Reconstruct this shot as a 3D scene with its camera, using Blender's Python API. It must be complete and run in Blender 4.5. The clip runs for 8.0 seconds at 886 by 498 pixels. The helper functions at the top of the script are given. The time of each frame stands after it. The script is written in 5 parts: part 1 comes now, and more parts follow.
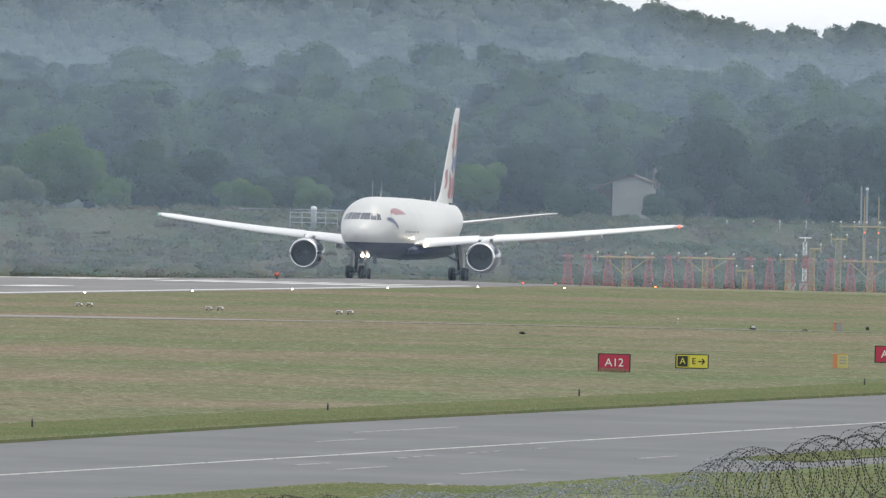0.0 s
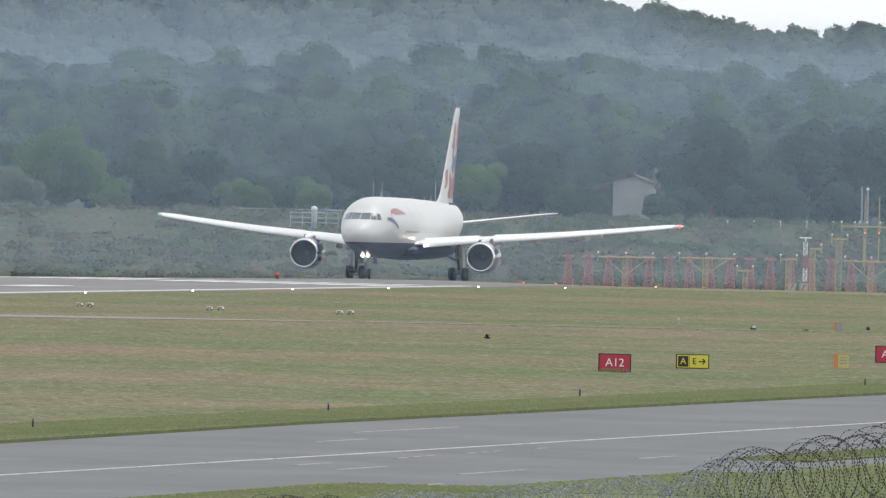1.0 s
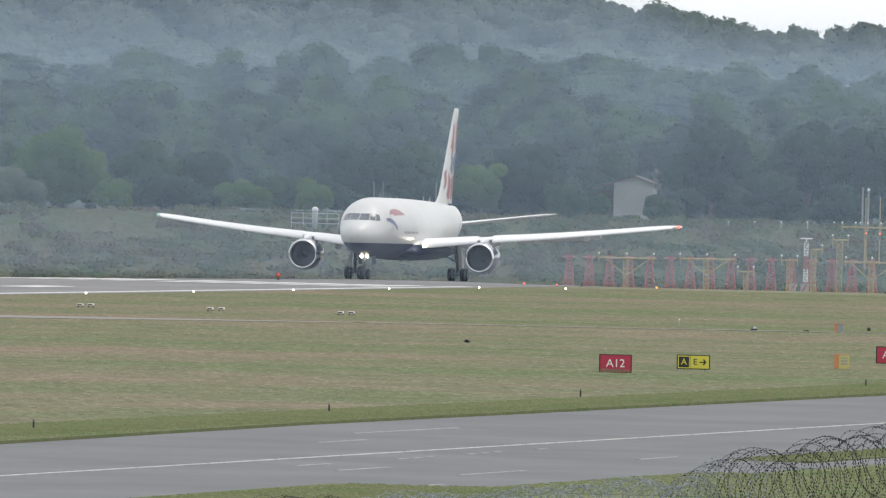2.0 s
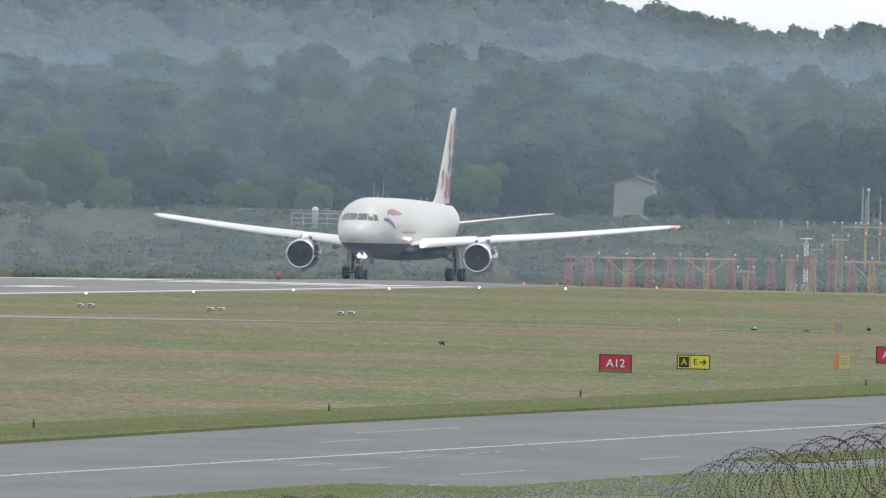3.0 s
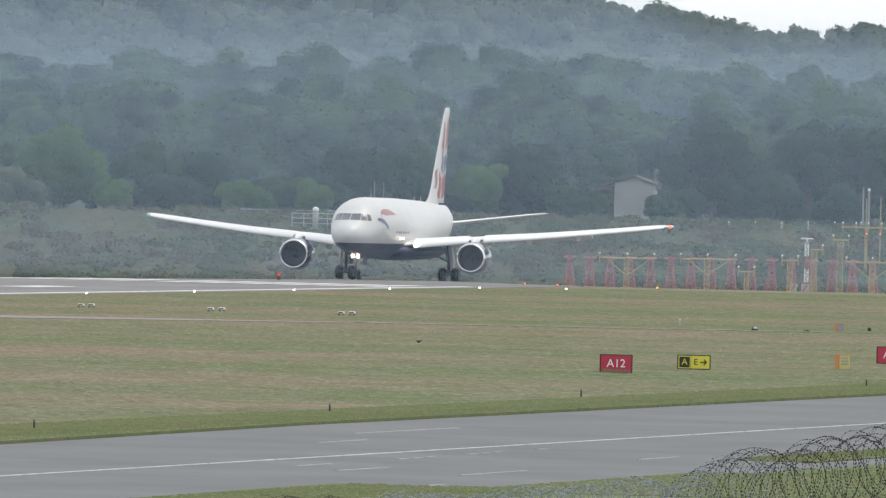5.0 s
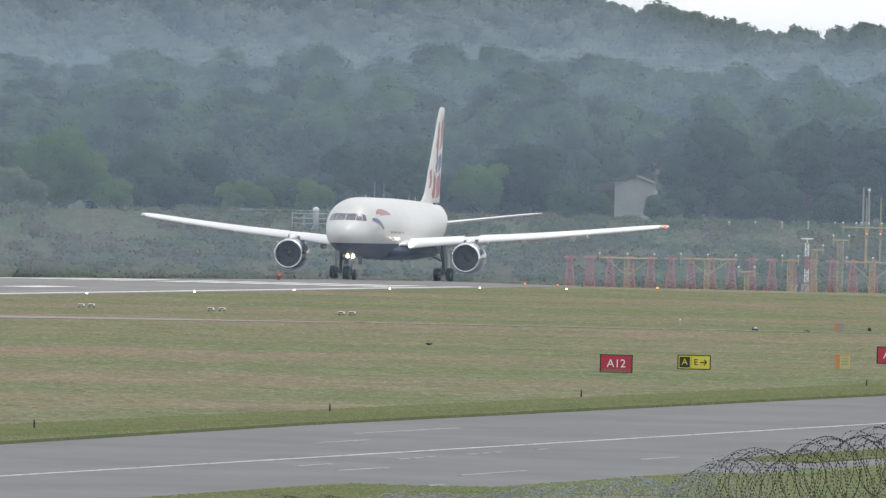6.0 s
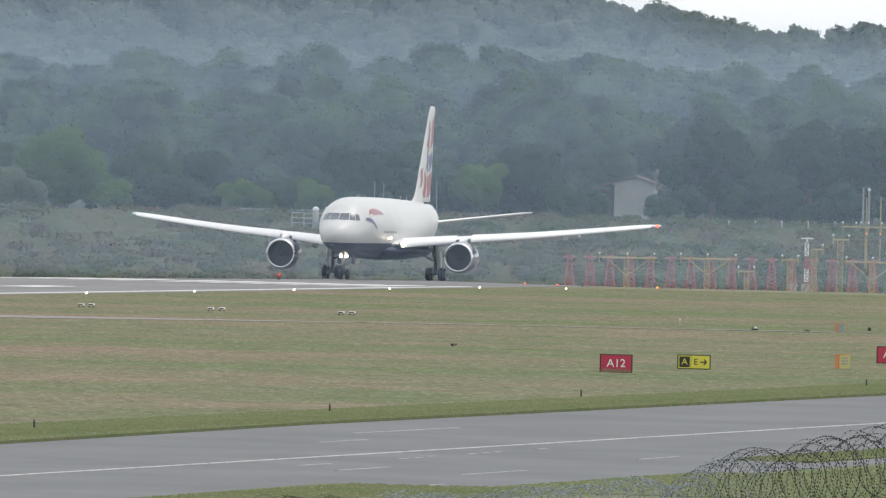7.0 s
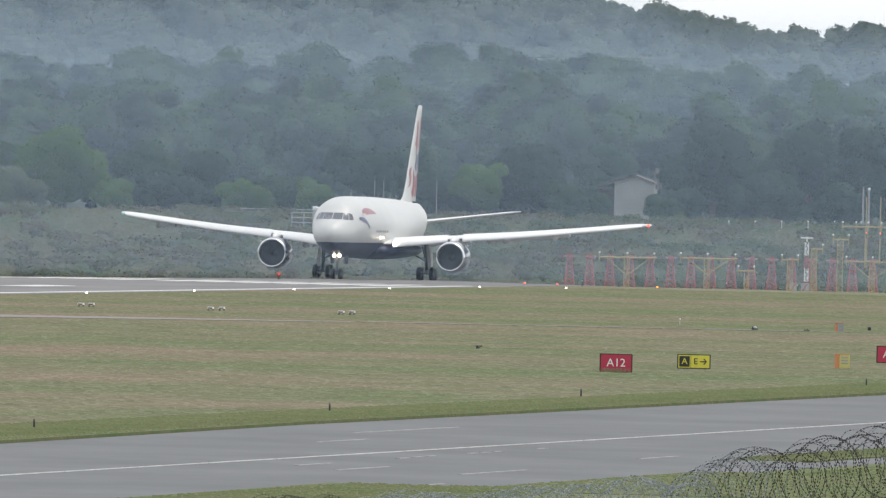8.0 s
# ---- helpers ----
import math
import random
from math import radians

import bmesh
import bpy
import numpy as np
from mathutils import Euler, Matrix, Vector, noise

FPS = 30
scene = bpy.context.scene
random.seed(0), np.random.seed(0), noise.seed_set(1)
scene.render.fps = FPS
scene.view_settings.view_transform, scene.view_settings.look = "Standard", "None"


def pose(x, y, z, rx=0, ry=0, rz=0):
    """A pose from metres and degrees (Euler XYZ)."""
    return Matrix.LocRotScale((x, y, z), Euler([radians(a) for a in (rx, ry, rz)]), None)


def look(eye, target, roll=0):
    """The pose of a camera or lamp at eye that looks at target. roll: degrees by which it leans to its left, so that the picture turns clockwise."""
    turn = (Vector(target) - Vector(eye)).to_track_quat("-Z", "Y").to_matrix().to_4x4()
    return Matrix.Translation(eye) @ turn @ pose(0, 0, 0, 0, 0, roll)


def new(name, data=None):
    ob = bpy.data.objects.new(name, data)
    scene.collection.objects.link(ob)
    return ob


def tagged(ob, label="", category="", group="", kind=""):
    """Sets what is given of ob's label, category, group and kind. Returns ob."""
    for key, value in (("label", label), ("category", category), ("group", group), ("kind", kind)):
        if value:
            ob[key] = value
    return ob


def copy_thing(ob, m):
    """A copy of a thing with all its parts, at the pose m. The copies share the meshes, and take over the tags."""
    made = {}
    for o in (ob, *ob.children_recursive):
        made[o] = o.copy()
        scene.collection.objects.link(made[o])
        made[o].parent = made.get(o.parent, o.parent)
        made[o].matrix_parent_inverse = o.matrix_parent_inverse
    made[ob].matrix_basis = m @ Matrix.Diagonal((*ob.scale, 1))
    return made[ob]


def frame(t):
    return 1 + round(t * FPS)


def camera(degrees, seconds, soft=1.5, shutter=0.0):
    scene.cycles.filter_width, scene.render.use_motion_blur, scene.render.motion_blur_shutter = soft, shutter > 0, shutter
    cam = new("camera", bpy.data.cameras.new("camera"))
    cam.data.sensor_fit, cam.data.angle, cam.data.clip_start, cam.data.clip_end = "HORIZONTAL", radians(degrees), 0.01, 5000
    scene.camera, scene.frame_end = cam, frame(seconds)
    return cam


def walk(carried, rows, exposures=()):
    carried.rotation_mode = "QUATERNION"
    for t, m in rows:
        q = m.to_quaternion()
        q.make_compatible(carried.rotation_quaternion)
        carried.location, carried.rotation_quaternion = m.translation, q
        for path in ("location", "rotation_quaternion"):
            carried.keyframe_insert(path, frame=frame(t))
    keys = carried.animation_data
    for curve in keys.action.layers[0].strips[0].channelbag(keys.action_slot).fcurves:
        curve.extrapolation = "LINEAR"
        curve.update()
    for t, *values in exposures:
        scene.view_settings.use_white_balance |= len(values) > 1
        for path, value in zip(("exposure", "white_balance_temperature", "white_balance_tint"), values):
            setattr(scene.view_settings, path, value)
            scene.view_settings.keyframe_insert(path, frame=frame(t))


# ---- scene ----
# An airfield in telephoto view. x right, y away, z up; the eye is on a mound 11.6 m above the field.
# Runway and taxiway run along s; n is the distance across them.
LENS = 1.9113
EYE = Vector((0.0, 0.0, 11.6))
PITCH = 0.2146
ROLL = 1.352

cam = camera(LENS, 8.0, soft=1.3)


def aim(dx, dy):
    """The eye's pose, turned left by dx and up by dy thousandths of a degree."""
    yaw, tilt = radians(dx / 1000), radians(-PITCH + dy / 1000)
    return look(EYE, EYE + Vector((-math.sin(yaw), math.cos(yaw), math.tan(tilt))) * 1000, ROLL)


walk(cam, [(0.0, aim(0, 0)), (0.5, aim(1.3, 0)), (1.0, aim(1.2, 0)), (1.5, aim(2.6, 1.3)), (3.0, aim(3.0, 1.5)),
           (3.5, aim(2.9, 1.2)), (4.0, aim(3.9, 1.8)), (4.5, aim(4.0, 1.6)), (6.0, aim(4.5, 1.8)), (6.5, aim(3.2, 1.3)),
           (7.0, aim(4.2, 1.2)), (7.5, aim(4.3, 1.2)), (8.0, aim(4.0, 0.2))])

# ---- light: bright overcast sky and a soft, weak sun ----
SUN_UP, SUN_ROUND = 58.0, 58.0
world = bpy.data.worlds.new("overcast_sky")
scene.world = world
world.use_nodes = True
wn, wl = world.node_tree.nodes, world.node_tree.links
wn.clear()
sky = wn.new("ShaderNodeTexSky")
sky.sky_type = "NISHITA"
sky.sun_disc = False
sky.sun_elevation, sky.sun_rotation = radians(SUN_UP), radians(SUN_ROUND)
sky.air_density, sky.dust_density = 1.0, 4.0
sky_bg, cloud_bg = wn.new("ShaderNodeBackground"), wn.new("ShaderNodeBackground")
sky_bg.inputs["Strength"].default_value = 0.10
cloud_bg.inputs["Color"].default_value = (0.95, 0.975, 1.0, 1)
cloud_bg.inputs["Strength"].default_value = 1.3
sky_mix, sky_out = wn.new("ShaderNodeMixShader"), wn.new("ShaderNodeOutputWorld")
sky_mix.inputs[0].default_value = 0.8
wl.new(sky.outputs[0], sky_bg.inputs["Color"])
wl.new(sky_bg.outputs[0], sky_mix.inputs[1])
wl.new(cloud_bg.outputs[0], sky_mix.inputs[2])
wl.new(sky_mix.outputs[0], sky_out.inputs["Surface"])

sun = new("sun", bpy.data.lights.new("sun", "SUN"))
sun.data.energy, sun.data.angle, sun.data.color = 1.2, radians(26), (1.0, 0.95, 0.87)
a, e = radians(SUN_ROUND), radians(SUN_UP)
sun_from = Vector((math.sin(a) * math.cos(e), math.cos(a) * math.cos(e), math.sin(e)))
sun.matrix_world = look(sun_from * 400, (0, 0, 0))
scene.view_settings.exposure = 0.0


# ---- materials ----
def material(name, base, rough=0.6, metal=0.0, vary=0.0, scale=1.0, bump=0.0, glow=0.0, glow_color=None,
             spec=0.5, second=None, stretch=(1, 1, 1), per="", coat=0.0, fine=8.0, detail=4.0):
    """Base colour with noise at two scales. second: the other colour of the large patches. per: 'object' or 'island'."""
    m = bpy.data.materials.new(name)
    m.use_nodes = True
    nodes, links = m.node_tree.nodes, m.node_tree.links
    b = nodes["Principled BSDF"]
    b.inputs["Roughness"].default_value = rough
    b.inputs["Metallic"].default_value = metal
    b.inputs["Specular IOR Level"].default_value = spec
    b.inputs["Coat Weight"].default_value, b.inputs["Coat Roughness"].default_value = coat, 0.22
    col = (*base, 1)
    b.inputs["Base Color"].default_value = col
    if vary or second:
        tc, mp = nodes.new("ShaderNodeTexCoord"), nodes.new("ShaderNodeMapping")
        mp.inputs["Scale"].default_value = stretch
        links.new(tc.outputs["Object"], mp.inputs[0])
        big, small = nodes.new("ShaderNodeTexNoise"), nodes.new("ShaderNodeTexNoise")
        big.inputs["Scale"].default_value, small.inputs["Scale"].default_value = scale, scale * fine
        big.inputs["Detail"].default_value, small.inputs["Detail"].default_value = detail, 3
        links.new(mp.outputs[0], big.inputs["Vector"])
        links.new(mp.outputs[0], small.inputs["Vector"])
        ramp, mix = nodes.new("ShaderNodeMapRange"), nodes.new("ShaderNodeMix")
        mix.data_type = "RGBA"
        ramp.inputs["From Min"].default_value, ramp.inputs["From Max"].default_value = 0.35, 0.65
        links.new(big.outputs["Fac"], ramp.inputs[0])
        links.new(ramp.outputs[0], mix.inputs[0])
        mix.inputs[6].default_value = col
        mix.inputs[7].default_value = (*(second or base), 1)
        hsv = nodes.new("ShaderNodeHueSaturation")
        links.new(mix.outputs[2], hsv.inputs["Color"])
        val = nodes.new("ShaderNodeMapRange")
        val.inputs["From Min"].default_value, val.inputs["From Max"].default_value = 0.25, 0.75
        val.inputs["To Min"].default_value, val.inputs["To Max"].default_value = 1 - vary, 1 + vary
        if per == "island":
            geo = nodes.new("ShaderNodeNewGeometry")
            val.inputs["From Min"].default_value, val.inputs["From Max"].default_value = 0, 1
            links.new(geo.outputs["Random Per Island"], val.inputs[0])
        elif per == "object":
            info = nodes.new("ShaderNodeObjectInfo")
            val.inputs["From Min"].default_value, val.inputs["From Max"].default_value = 0, 1
            links.new(info.outputs["Random"], val.inputs[0])
        else:
            links.new(small.outputs["Fac"], val.inputs[0])
        links.new(val.outputs[0], hsv.inputs["Value"])
        links.new(hsv.outputs[0], b.inputs["Base Color"])
        if bump:
            bp = nodes.new("ShaderNodeBump")
            bp.inputs["Strength"].default_value, bp.inputs["Distance"].default_value = bump, 0.05
            links.new(small.outputs["Fac"], bp.inputs["Height"])
            links.new(bp.outputs[0], b.inputs["Normal"])
    if glow:
        b.inputs["Emission Color"].default_value = (*(glow_color or base), 1)
        b.inputs["Emission Strength"].default_value = glow
    return m


def turf(name, dry, green, per_blade=0.0):
    """Airfield turf: dry and green patches tens of metres wide, streaks of a few metres, fine mottling."""
    m = material(name, dry, 0.9, spec=0.1)
    nodes, links = m.node_tree.nodes, m.node_tree.links
    tc = nodes.new("ShaderNodeTexCoord")

    def patch(scale, lo, hi, seed, stretch, detail=2.0):
        mp, nz, mr = nodes.new("ShaderNodeMapping"), nodes.new("ShaderNodeTexNoise"), nodes.new("ShaderNodeMapRange")
        mp.inputs["Scale"].default_value, mp.inputs["Location"].default_value = stretch, (seed, seed * 0.7, 0)
        nz.inputs["Scale"].default_value, nz.inputs["Detail"].default_value = scale, detail
        mr.inputs["From Min"].default_value, mr.inputs["From Max"].default_value = 0.3, 0.7
        mr.inputs["To Min"].default_value, mr.inputs["To Max"].default_value = lo, hi
        links.new(tc.outputs["Object"], mp.inputs[0])
        links.new(mp.outputs[0], nz.inputs["Vector"])
        links.new(nz.outputs["Fac"], mr.inputs[0])
        return mr.outputs[0]

    def joined(p, q, how):
        n = nodes.new("ShaderNodeMath")
        n.operation = how
        links.new(p, n.inputs[0])
        links.new(q, n.inputs[1])
        return n.outputs[0]

    mix, hsv = nodes.new("ShaderNodeMix"), nodes.new("ShaderNodeHueSaturation")
    mix.data_type = "RGBA"
    mix.inputs[6].default_value, mix.inputs[7].default_value = (*dry, 1), (*green, 1)
    wide = joined(patch(0.011, -0.25, 1.0, 31.0, (0.6, 1, 1)), patch(0.12, -0.18, 0.42, 7.0, (1, 0.3, 1), 4.0), "ADD")
    links.new(wide, mix.inputs[0])
    links.new(mix.outputs[2], hsv.inputs["Color"])
    fine = joined(patch(0.30, 0.90, 1.10, 3.0, (1, 0.25, 1), 3.0), patch(1.6, 0.88, 1.12, 11.0, (1, 0.3, 1)), "MULTIPLY")
    if per_blade:
        geo, mr = nodes.new("ShaderNodeNewGeometry"), nodes.new("ShaderNodeMapRange")
        mr.inputs["To Min"].default_value, mr.inputs["To Max"].default_value = 1 - per_blade, 1 + per_blade
        links.new(geo.outputs["Random Per Island"], mr.inputs[0])
        fine = joined(fine, mr.outputs[0], "MULTIPLY")
    links.new(fine, hsv.inputs["Value"])
    links.new(hsv.outputs[0], nodes["Principled BSDF"].inputs["Base Color"])
    return m


DRY, GREEN = (0.222, 0.184, 0.136), (0.146, 0.170, 0.094)
M_GRASS = turf("mown_grass", DRY, GREEN)
M_TUFT = turf("dry_grass_blades", DRY, GREEN, 0.07)
M_VERGE = material("lush_verge_grass", (0.108, 0.146, 0.060), 0.9, vary=0.14, scale=0.25, second=(0.160, 0.165, 0.088), spec=0.1, fine=6)
M_ASPHALT = material("worn_asphalt", (0.079, 0.083, 0.088), 0.6, vary=0.10, scale=0.11, second=(0.112, 0.117, 0.122),
                     stretch=(1, 0.45, 1), spec=0.3, fine=9)
M_RUNWAY = material("grey_runway_asphalt", (0.122, 0.119, 0.122), 0.6, vary=0.12, scale=0.10, second=(0.165, 0.16, 0.16),
                    stretch=(1, 0.3, 1), spec=0.3, fine=9)
M_PAINT = material("worn_white_road_paint", (0.7, 0.7, 0.68), 0.7, vary=0.25, scale=0.5, second=(0.5, 0.5, 0.5))
M_FADED_PAINT = material("faded_road_paint", (0.36, 0.36, 0.36), 0.7, vary=0.25, scale=0.5, second=(0.26, 0.26, 0.27))
M_WOOD_FLOOR = material("woodland_floor", (0.08, 0.105, 0.08), 0.9, vary=0.2, scale=0.1, second=(0.06, 0.08, 0.065), spec=0.1)
M_GRAVEL = material("pale_gravel", (0.21, 0.195, 0.18), 0.9, vary=0.2, scale=0.3)
M_WHITE = material("white_aircraft_paint", (0.60, 0.60, 0.59), 0.42, vary=0.03, scale=0.4, second=(0.57, 0.57, 0.555), coat=0.1)
M_WING = material("pale_wing_paint", (0.84, 0.84, 0.84), 0.4, vary=0.04, scale=0.6, second=(0.80, 0.80, 0.80))
M_BLUE = material("midnight_blue_paint", (0.020, 0.024, 0.072), 0.42, vary=0.15, scale=0.7, second=(0.026, 0.030, 0.082), spec=0.3)
M_COWL = material("glossy_blue_cowl_paint", (0.020, 0.024, 0.072), 0.10, vary=0.1, scale=0.9, second=(0.026, 0.030, 0.082), coat=0.8)
M_RED = material("signal_red_paint", (0.27, 0.045, 0.055), 0.3, vary=0.08, scale=0.8)
# Red with the paleness of distant haze mixed into the colour.
M_HAZED_RED = material("hazed_red_paint", (0.42, 0.10, 0.09), 0.6, vary=0.15, scale=0.9, second=(0.46, 0.16, 0.14))
M_RIBBON_BLUE = material("ribbon_blue_paint", (0.03, 0.04, 0.15), 0.3, vary=0.05, scale=0.8)
M_CHROME = material("polished_lip_metal", (0.78, 0.78, 0.79), 0.18, metal=1.0, vary=0.03, scale=2)
M_METAL = material("grey_gear_metal", (0.11, 0.115, 0.13), 0.5, metal=0.3, vary=0.15, scale=3)
# Duct and fan colours are lifted blue-grey, with haze mixed in.
M_DARK = material("hazed_dark_intake", (0.045, 0.050, 0.070), 0.5, vary=0.2, scale=3)
M_FAN = material("hazed_fan_blade", (0.16, 0.17, 0.205), 0.45, metal=0.4, vary=0.1, scale=3)
M_TYRE = material("black_tyre_rubber", (0.02, 0.02, 0.021), 0.85, vary=0.2, scale=4)
M_GLASS = material("dark_cockpit_glass", (0.05, 0.056, 0.075), 0.12, vary=0.05, scale=2, spec=0.8)
M_LAMP = material("lit_landing_lamp", (1, 0.93, 0.8), 0.3, glow=14.0, glow_color=(1.0, 0.86, 0.62))
M_LAMP_RED = material("lit_red_lamp", (0.8, 0.06, 0.03), 0.3, glow=4.0, glow_color=(1.0, 0.09, 0.04))
M_LAMP_ORANGE = material("lit_orange_lamp", (0.9, 0.35, 0.08), 0.3, glow=2.6, glow_color=(1.0, 0.26, 0.04))
M_LAMP_GREEN = material("lit_green_lamp", (0.45, 0.7, 0.6), 0.3, glow=0.25, glow_color=(0.4, 1.0, 0.75))
M_LAMP_WHITE = material("lit_white_lamp", (1, 0.98, 0.9), 0.3, glow=6.0, glow_color=(1.0, 0.95, 0.84))
# Mast yellow, desaturated to carry the haze in its colour.
M_YELLOW = material("hazed_yellow_paint", (0.46, 0.36, 0.14), 0.6, vary=0.15, scale=0.9, second=(0.38, 0.30, 0.13))
M_GALV = material("galvanised_steel", (0.42, 0.44, 0.46), 0.45, metal=0.5, vary=0.15, scale=3)
M_RUST = material("dark_rusted_wire", (0.05, 0.045, 0.05), 0.6, vary=0.3, scale=5, metal=0.3)
M_WIRE = material("galvanised_wire", (0.34, 0.38, 0.42), 0.5, vary=0.25, scale=5, metal=0.4)
M_SIGN_RED = material("sign_red_face", (0.45, 0.03, 0.07), 0.4, vary=0.06, scale=2)
M_SIGN_YELLOW = material("sign_yellow_face", (0.66, 0.60, 0.07), 0.4, vary=0.06, scale=2)
M_SIGN_BLACK = material("sign_black_face", (0.02, 0.024, 0.02), 0.4, vary=0.1, scale=2)
M_SIGN_WHITE = material("sign_white_letter", (0.8, 0.8, 0.78), 0.5, vary=0.03, scale=2)
M_PALE_YELLOW = material("faded_yellow_panel", (0.52, 0.47, 0.17), 0.5, vary=0.1, scale=3)
M_ORANGE = material("orange_cabinet_paint", (0.55, 0.20, 0.06), 0.5, vary=0.1, scale=2)
M_CONCRETE = material("grey_concrete", (0.33, 0.34, 0.34), 0.85, vary=0.15, scale=0.8, second=(0.28, 0.29, 0.29))
M_RENDERED = material("pale_rendered_wall", (0.38, 0.38, 0.365), 0.9, vary=0.12, scale=0.5, second=(0.32, 0.32, 0.31))
M_SLATE = material("brown_roof_tiles", (0.17, 0.14, 0.12), 0.85, vary=0.2, scale=1.2)
M_STONE = material("pale_stone_wall", (0.26, 0.25, 0.23), 0.9, vary=0.25, scale=0.7, second=(0.20, 0.20, 0.18))
M_SCRUB = material("rough_bank_scrub", (0.072, 0.106, 0.055), 0.9, vary=0.10, scale=0.16, second=(0.128, 0.113, 0.072), spec=0.1, stretch=(1, 0.09, 1), per="island", detail=2.0)
M_BANK = material("rough_bank_turf", (0.062, 0.088, 0.048), 0.9, vary=0.3, scale=0.13, second=(0.108, 0.098, 0.062), spec=0.1, fine=6, stretch=(1, 0.5, 0.6), bump=0.6)
# Brown of the platform wall; on the lean-to it stands for shade.
M_DARK_WALL = material("brown_wall_and_shade", (0.10, 0.088, 0.078), 0.9, vary=0.2, scale=0.8, second=(0.075, 0.07, 0.062))
M_BARK = material("grey_bark", (0.12, 0.11, 0.10), 0.9, vary=0.3, scale=2)
M_VERGE_TUFT = material("green_grass_blades", (0.122, 0.158, 0.072), 0.9, vary=0.13, scale=0.25, second=(0.165, 0.17, 0.092), spec=0.1, per="island")
M_STALK = material("dry_seed_stalks", (0.25, 0.18, 0.13), 0.9, vary=0.2, scale=0.5, second=(0.26, 0.21, 0.14), per="island")
M_BIRD = material("dark_bird_plumage", (0.03, 0.028, 0.03), 0.7, vary=0.2, scale=20)


def foliage(name, base, second, vary=0.05, scale=0.3):
    """Leaves: they reflect and let through about alike."""
    m = material(name, base, 0.55, vary=vary, scale=scale, second=second, spec=0.12, per="island", detail=1.0)
    nodes, links = m.node_tree.nodes, m.node_tree.links
    b, out = nodes["Principled BSDF"], nodes["Material Output"]
    tl, mix = nodes.new("ShaderNodeBsdfTranslucent"), nodes.new("ShaderNodeMixShader")
    mix.inputs[0].default_value = 0.5
    links.new(b.inputs["Base Color"].links[0].from_socket, tl.inputs["Color"])
    links.new(b.outputs[0], mix.inputs[1])
    links.new(tl.outputs[0], mix.inputs[2])
    links.new(mix.outputs[0], out.inputs["Surface"])
    return m


M_LEAF_LIGHT = foliage("light_green_leaves", (0.140, 0.232, 0.078), (0.102, 0.182, 0.066))
M_LEAF_PALE = foliage("pale_grey_green_leaves", (0.200, 0.240, 0.160), (0.16, 0.20, 0.145))
M_LEAF_MID = foliage("green_leaves", (0.086, 0.148, 0.080), (0.064, 0.114, 0.072))
M_LEAF_DARK = foliage("dark_green_leaves", (0.066, 0.114, 0.080), (0.052, 0.090, 0.070))
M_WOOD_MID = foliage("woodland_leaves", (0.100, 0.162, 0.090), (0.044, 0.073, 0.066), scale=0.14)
# Haze paleness is put into the far leaves' base colours.
M_WOOD_FAR = foliage("hazed_woodland_leaves", (0.188, 0.230, 0.185), (0.116, 0.155, 0.140), scale=0.11)
M_BRAMBLE = foliage("bramble_leaves", (0.108, 0.146, 0.080), (0.150, 0.134, 0.088), scale=0.12)
# Pale blue of the strips that imitate haze over what lies behind.
M_HAZE_STRIP = material("haze_strips", (0.42, 0.535, 0.665), 0.9, spec=0.0)


# ---- mesh helpers ----
def part(name, bm, mat, parent=None, label="", smooth=False):
    me = bpy.data.meshes.new(name)
    bm.normal_update()
    bm.to_mesh(me)
    bm.free()
    if smooth:
        me.shade_smooth()
    me.materials.append(mat)
    ob = new(name, me)
    if parent is not None:
        ob.parent = parent
    if label:
        ob["label"] = label
    return ob


def share(ob, name, m, parent):
    """Another piece on the same mesh."""
    c = new(name, ob.data)
    c.parent = parent
    c.matrix_basis = m
    return c


def thing(name, m, label, category, group="", kind=""):
    ob = new(name)
    ob.matrix_basis = m
    return tagged(ob, label, category, group, kind)


def box(bm, x0, x1, y0, y1, z0, z1, bevel=0.0):
    r = bmesh.ops.create_cube(bm, size=1.0, matrix=Matrix.LocRotScale(
        ((x0 + x1) / 2, (y0 + y1) / 2, (z0 + z1) / 2), None, (x1 - x0, y1 - y0, z1 - z0)))
    if bevel:
        edges = list({ed for v in r["verts"] for ed in v.link_edges})
        bmesh.ops.bevel(bm, geom=edges, offset=bevel, segments=2, affect="EDGES")
    return bm


def rod(bm, p, q, r, r2=None, seg=8):
    p, q = Vector(p), Vector(q)
    d = q - p
    m = Matrix.Translation((p + q) / 2) @ d.to_track_quat("Z", "Y").to_matrix().to_4x4()
    bmesh.ops.create_cone(bm, cap_ends=True, segments=seg, radius1=r, radius2=r if r2 is None else r2, depth=d.length, matrix=m)
    return bm


def ball(bm, c, r, sub=2, squash=(1, 1, 1)):
    bmesh.ops.create_icosphere(bm, subdivisions=sub, radius=r, matrix=Matrix.LocRotScale(c, None, squash))
    return bm


def loft(bm, rings, closed=True, cap0=False, cap1=False):
    vs = [[bm.verts.new(p) for p in ring] for ring in rings]
    n = len(vs[0])
    for i in range(len(vs) - 1):
        for j in range(n if closed else n - 1):
            k = (j + 1) % n
            bm.faces.new((vs[i][j], vs[i][k], vs[i + 1][k], vs[i + 1][j]))
    if cap0:
        bm.faces.new(vs[0][::-1])
    if cap1:
        bm.faces.new(vs[-1])
    return bm


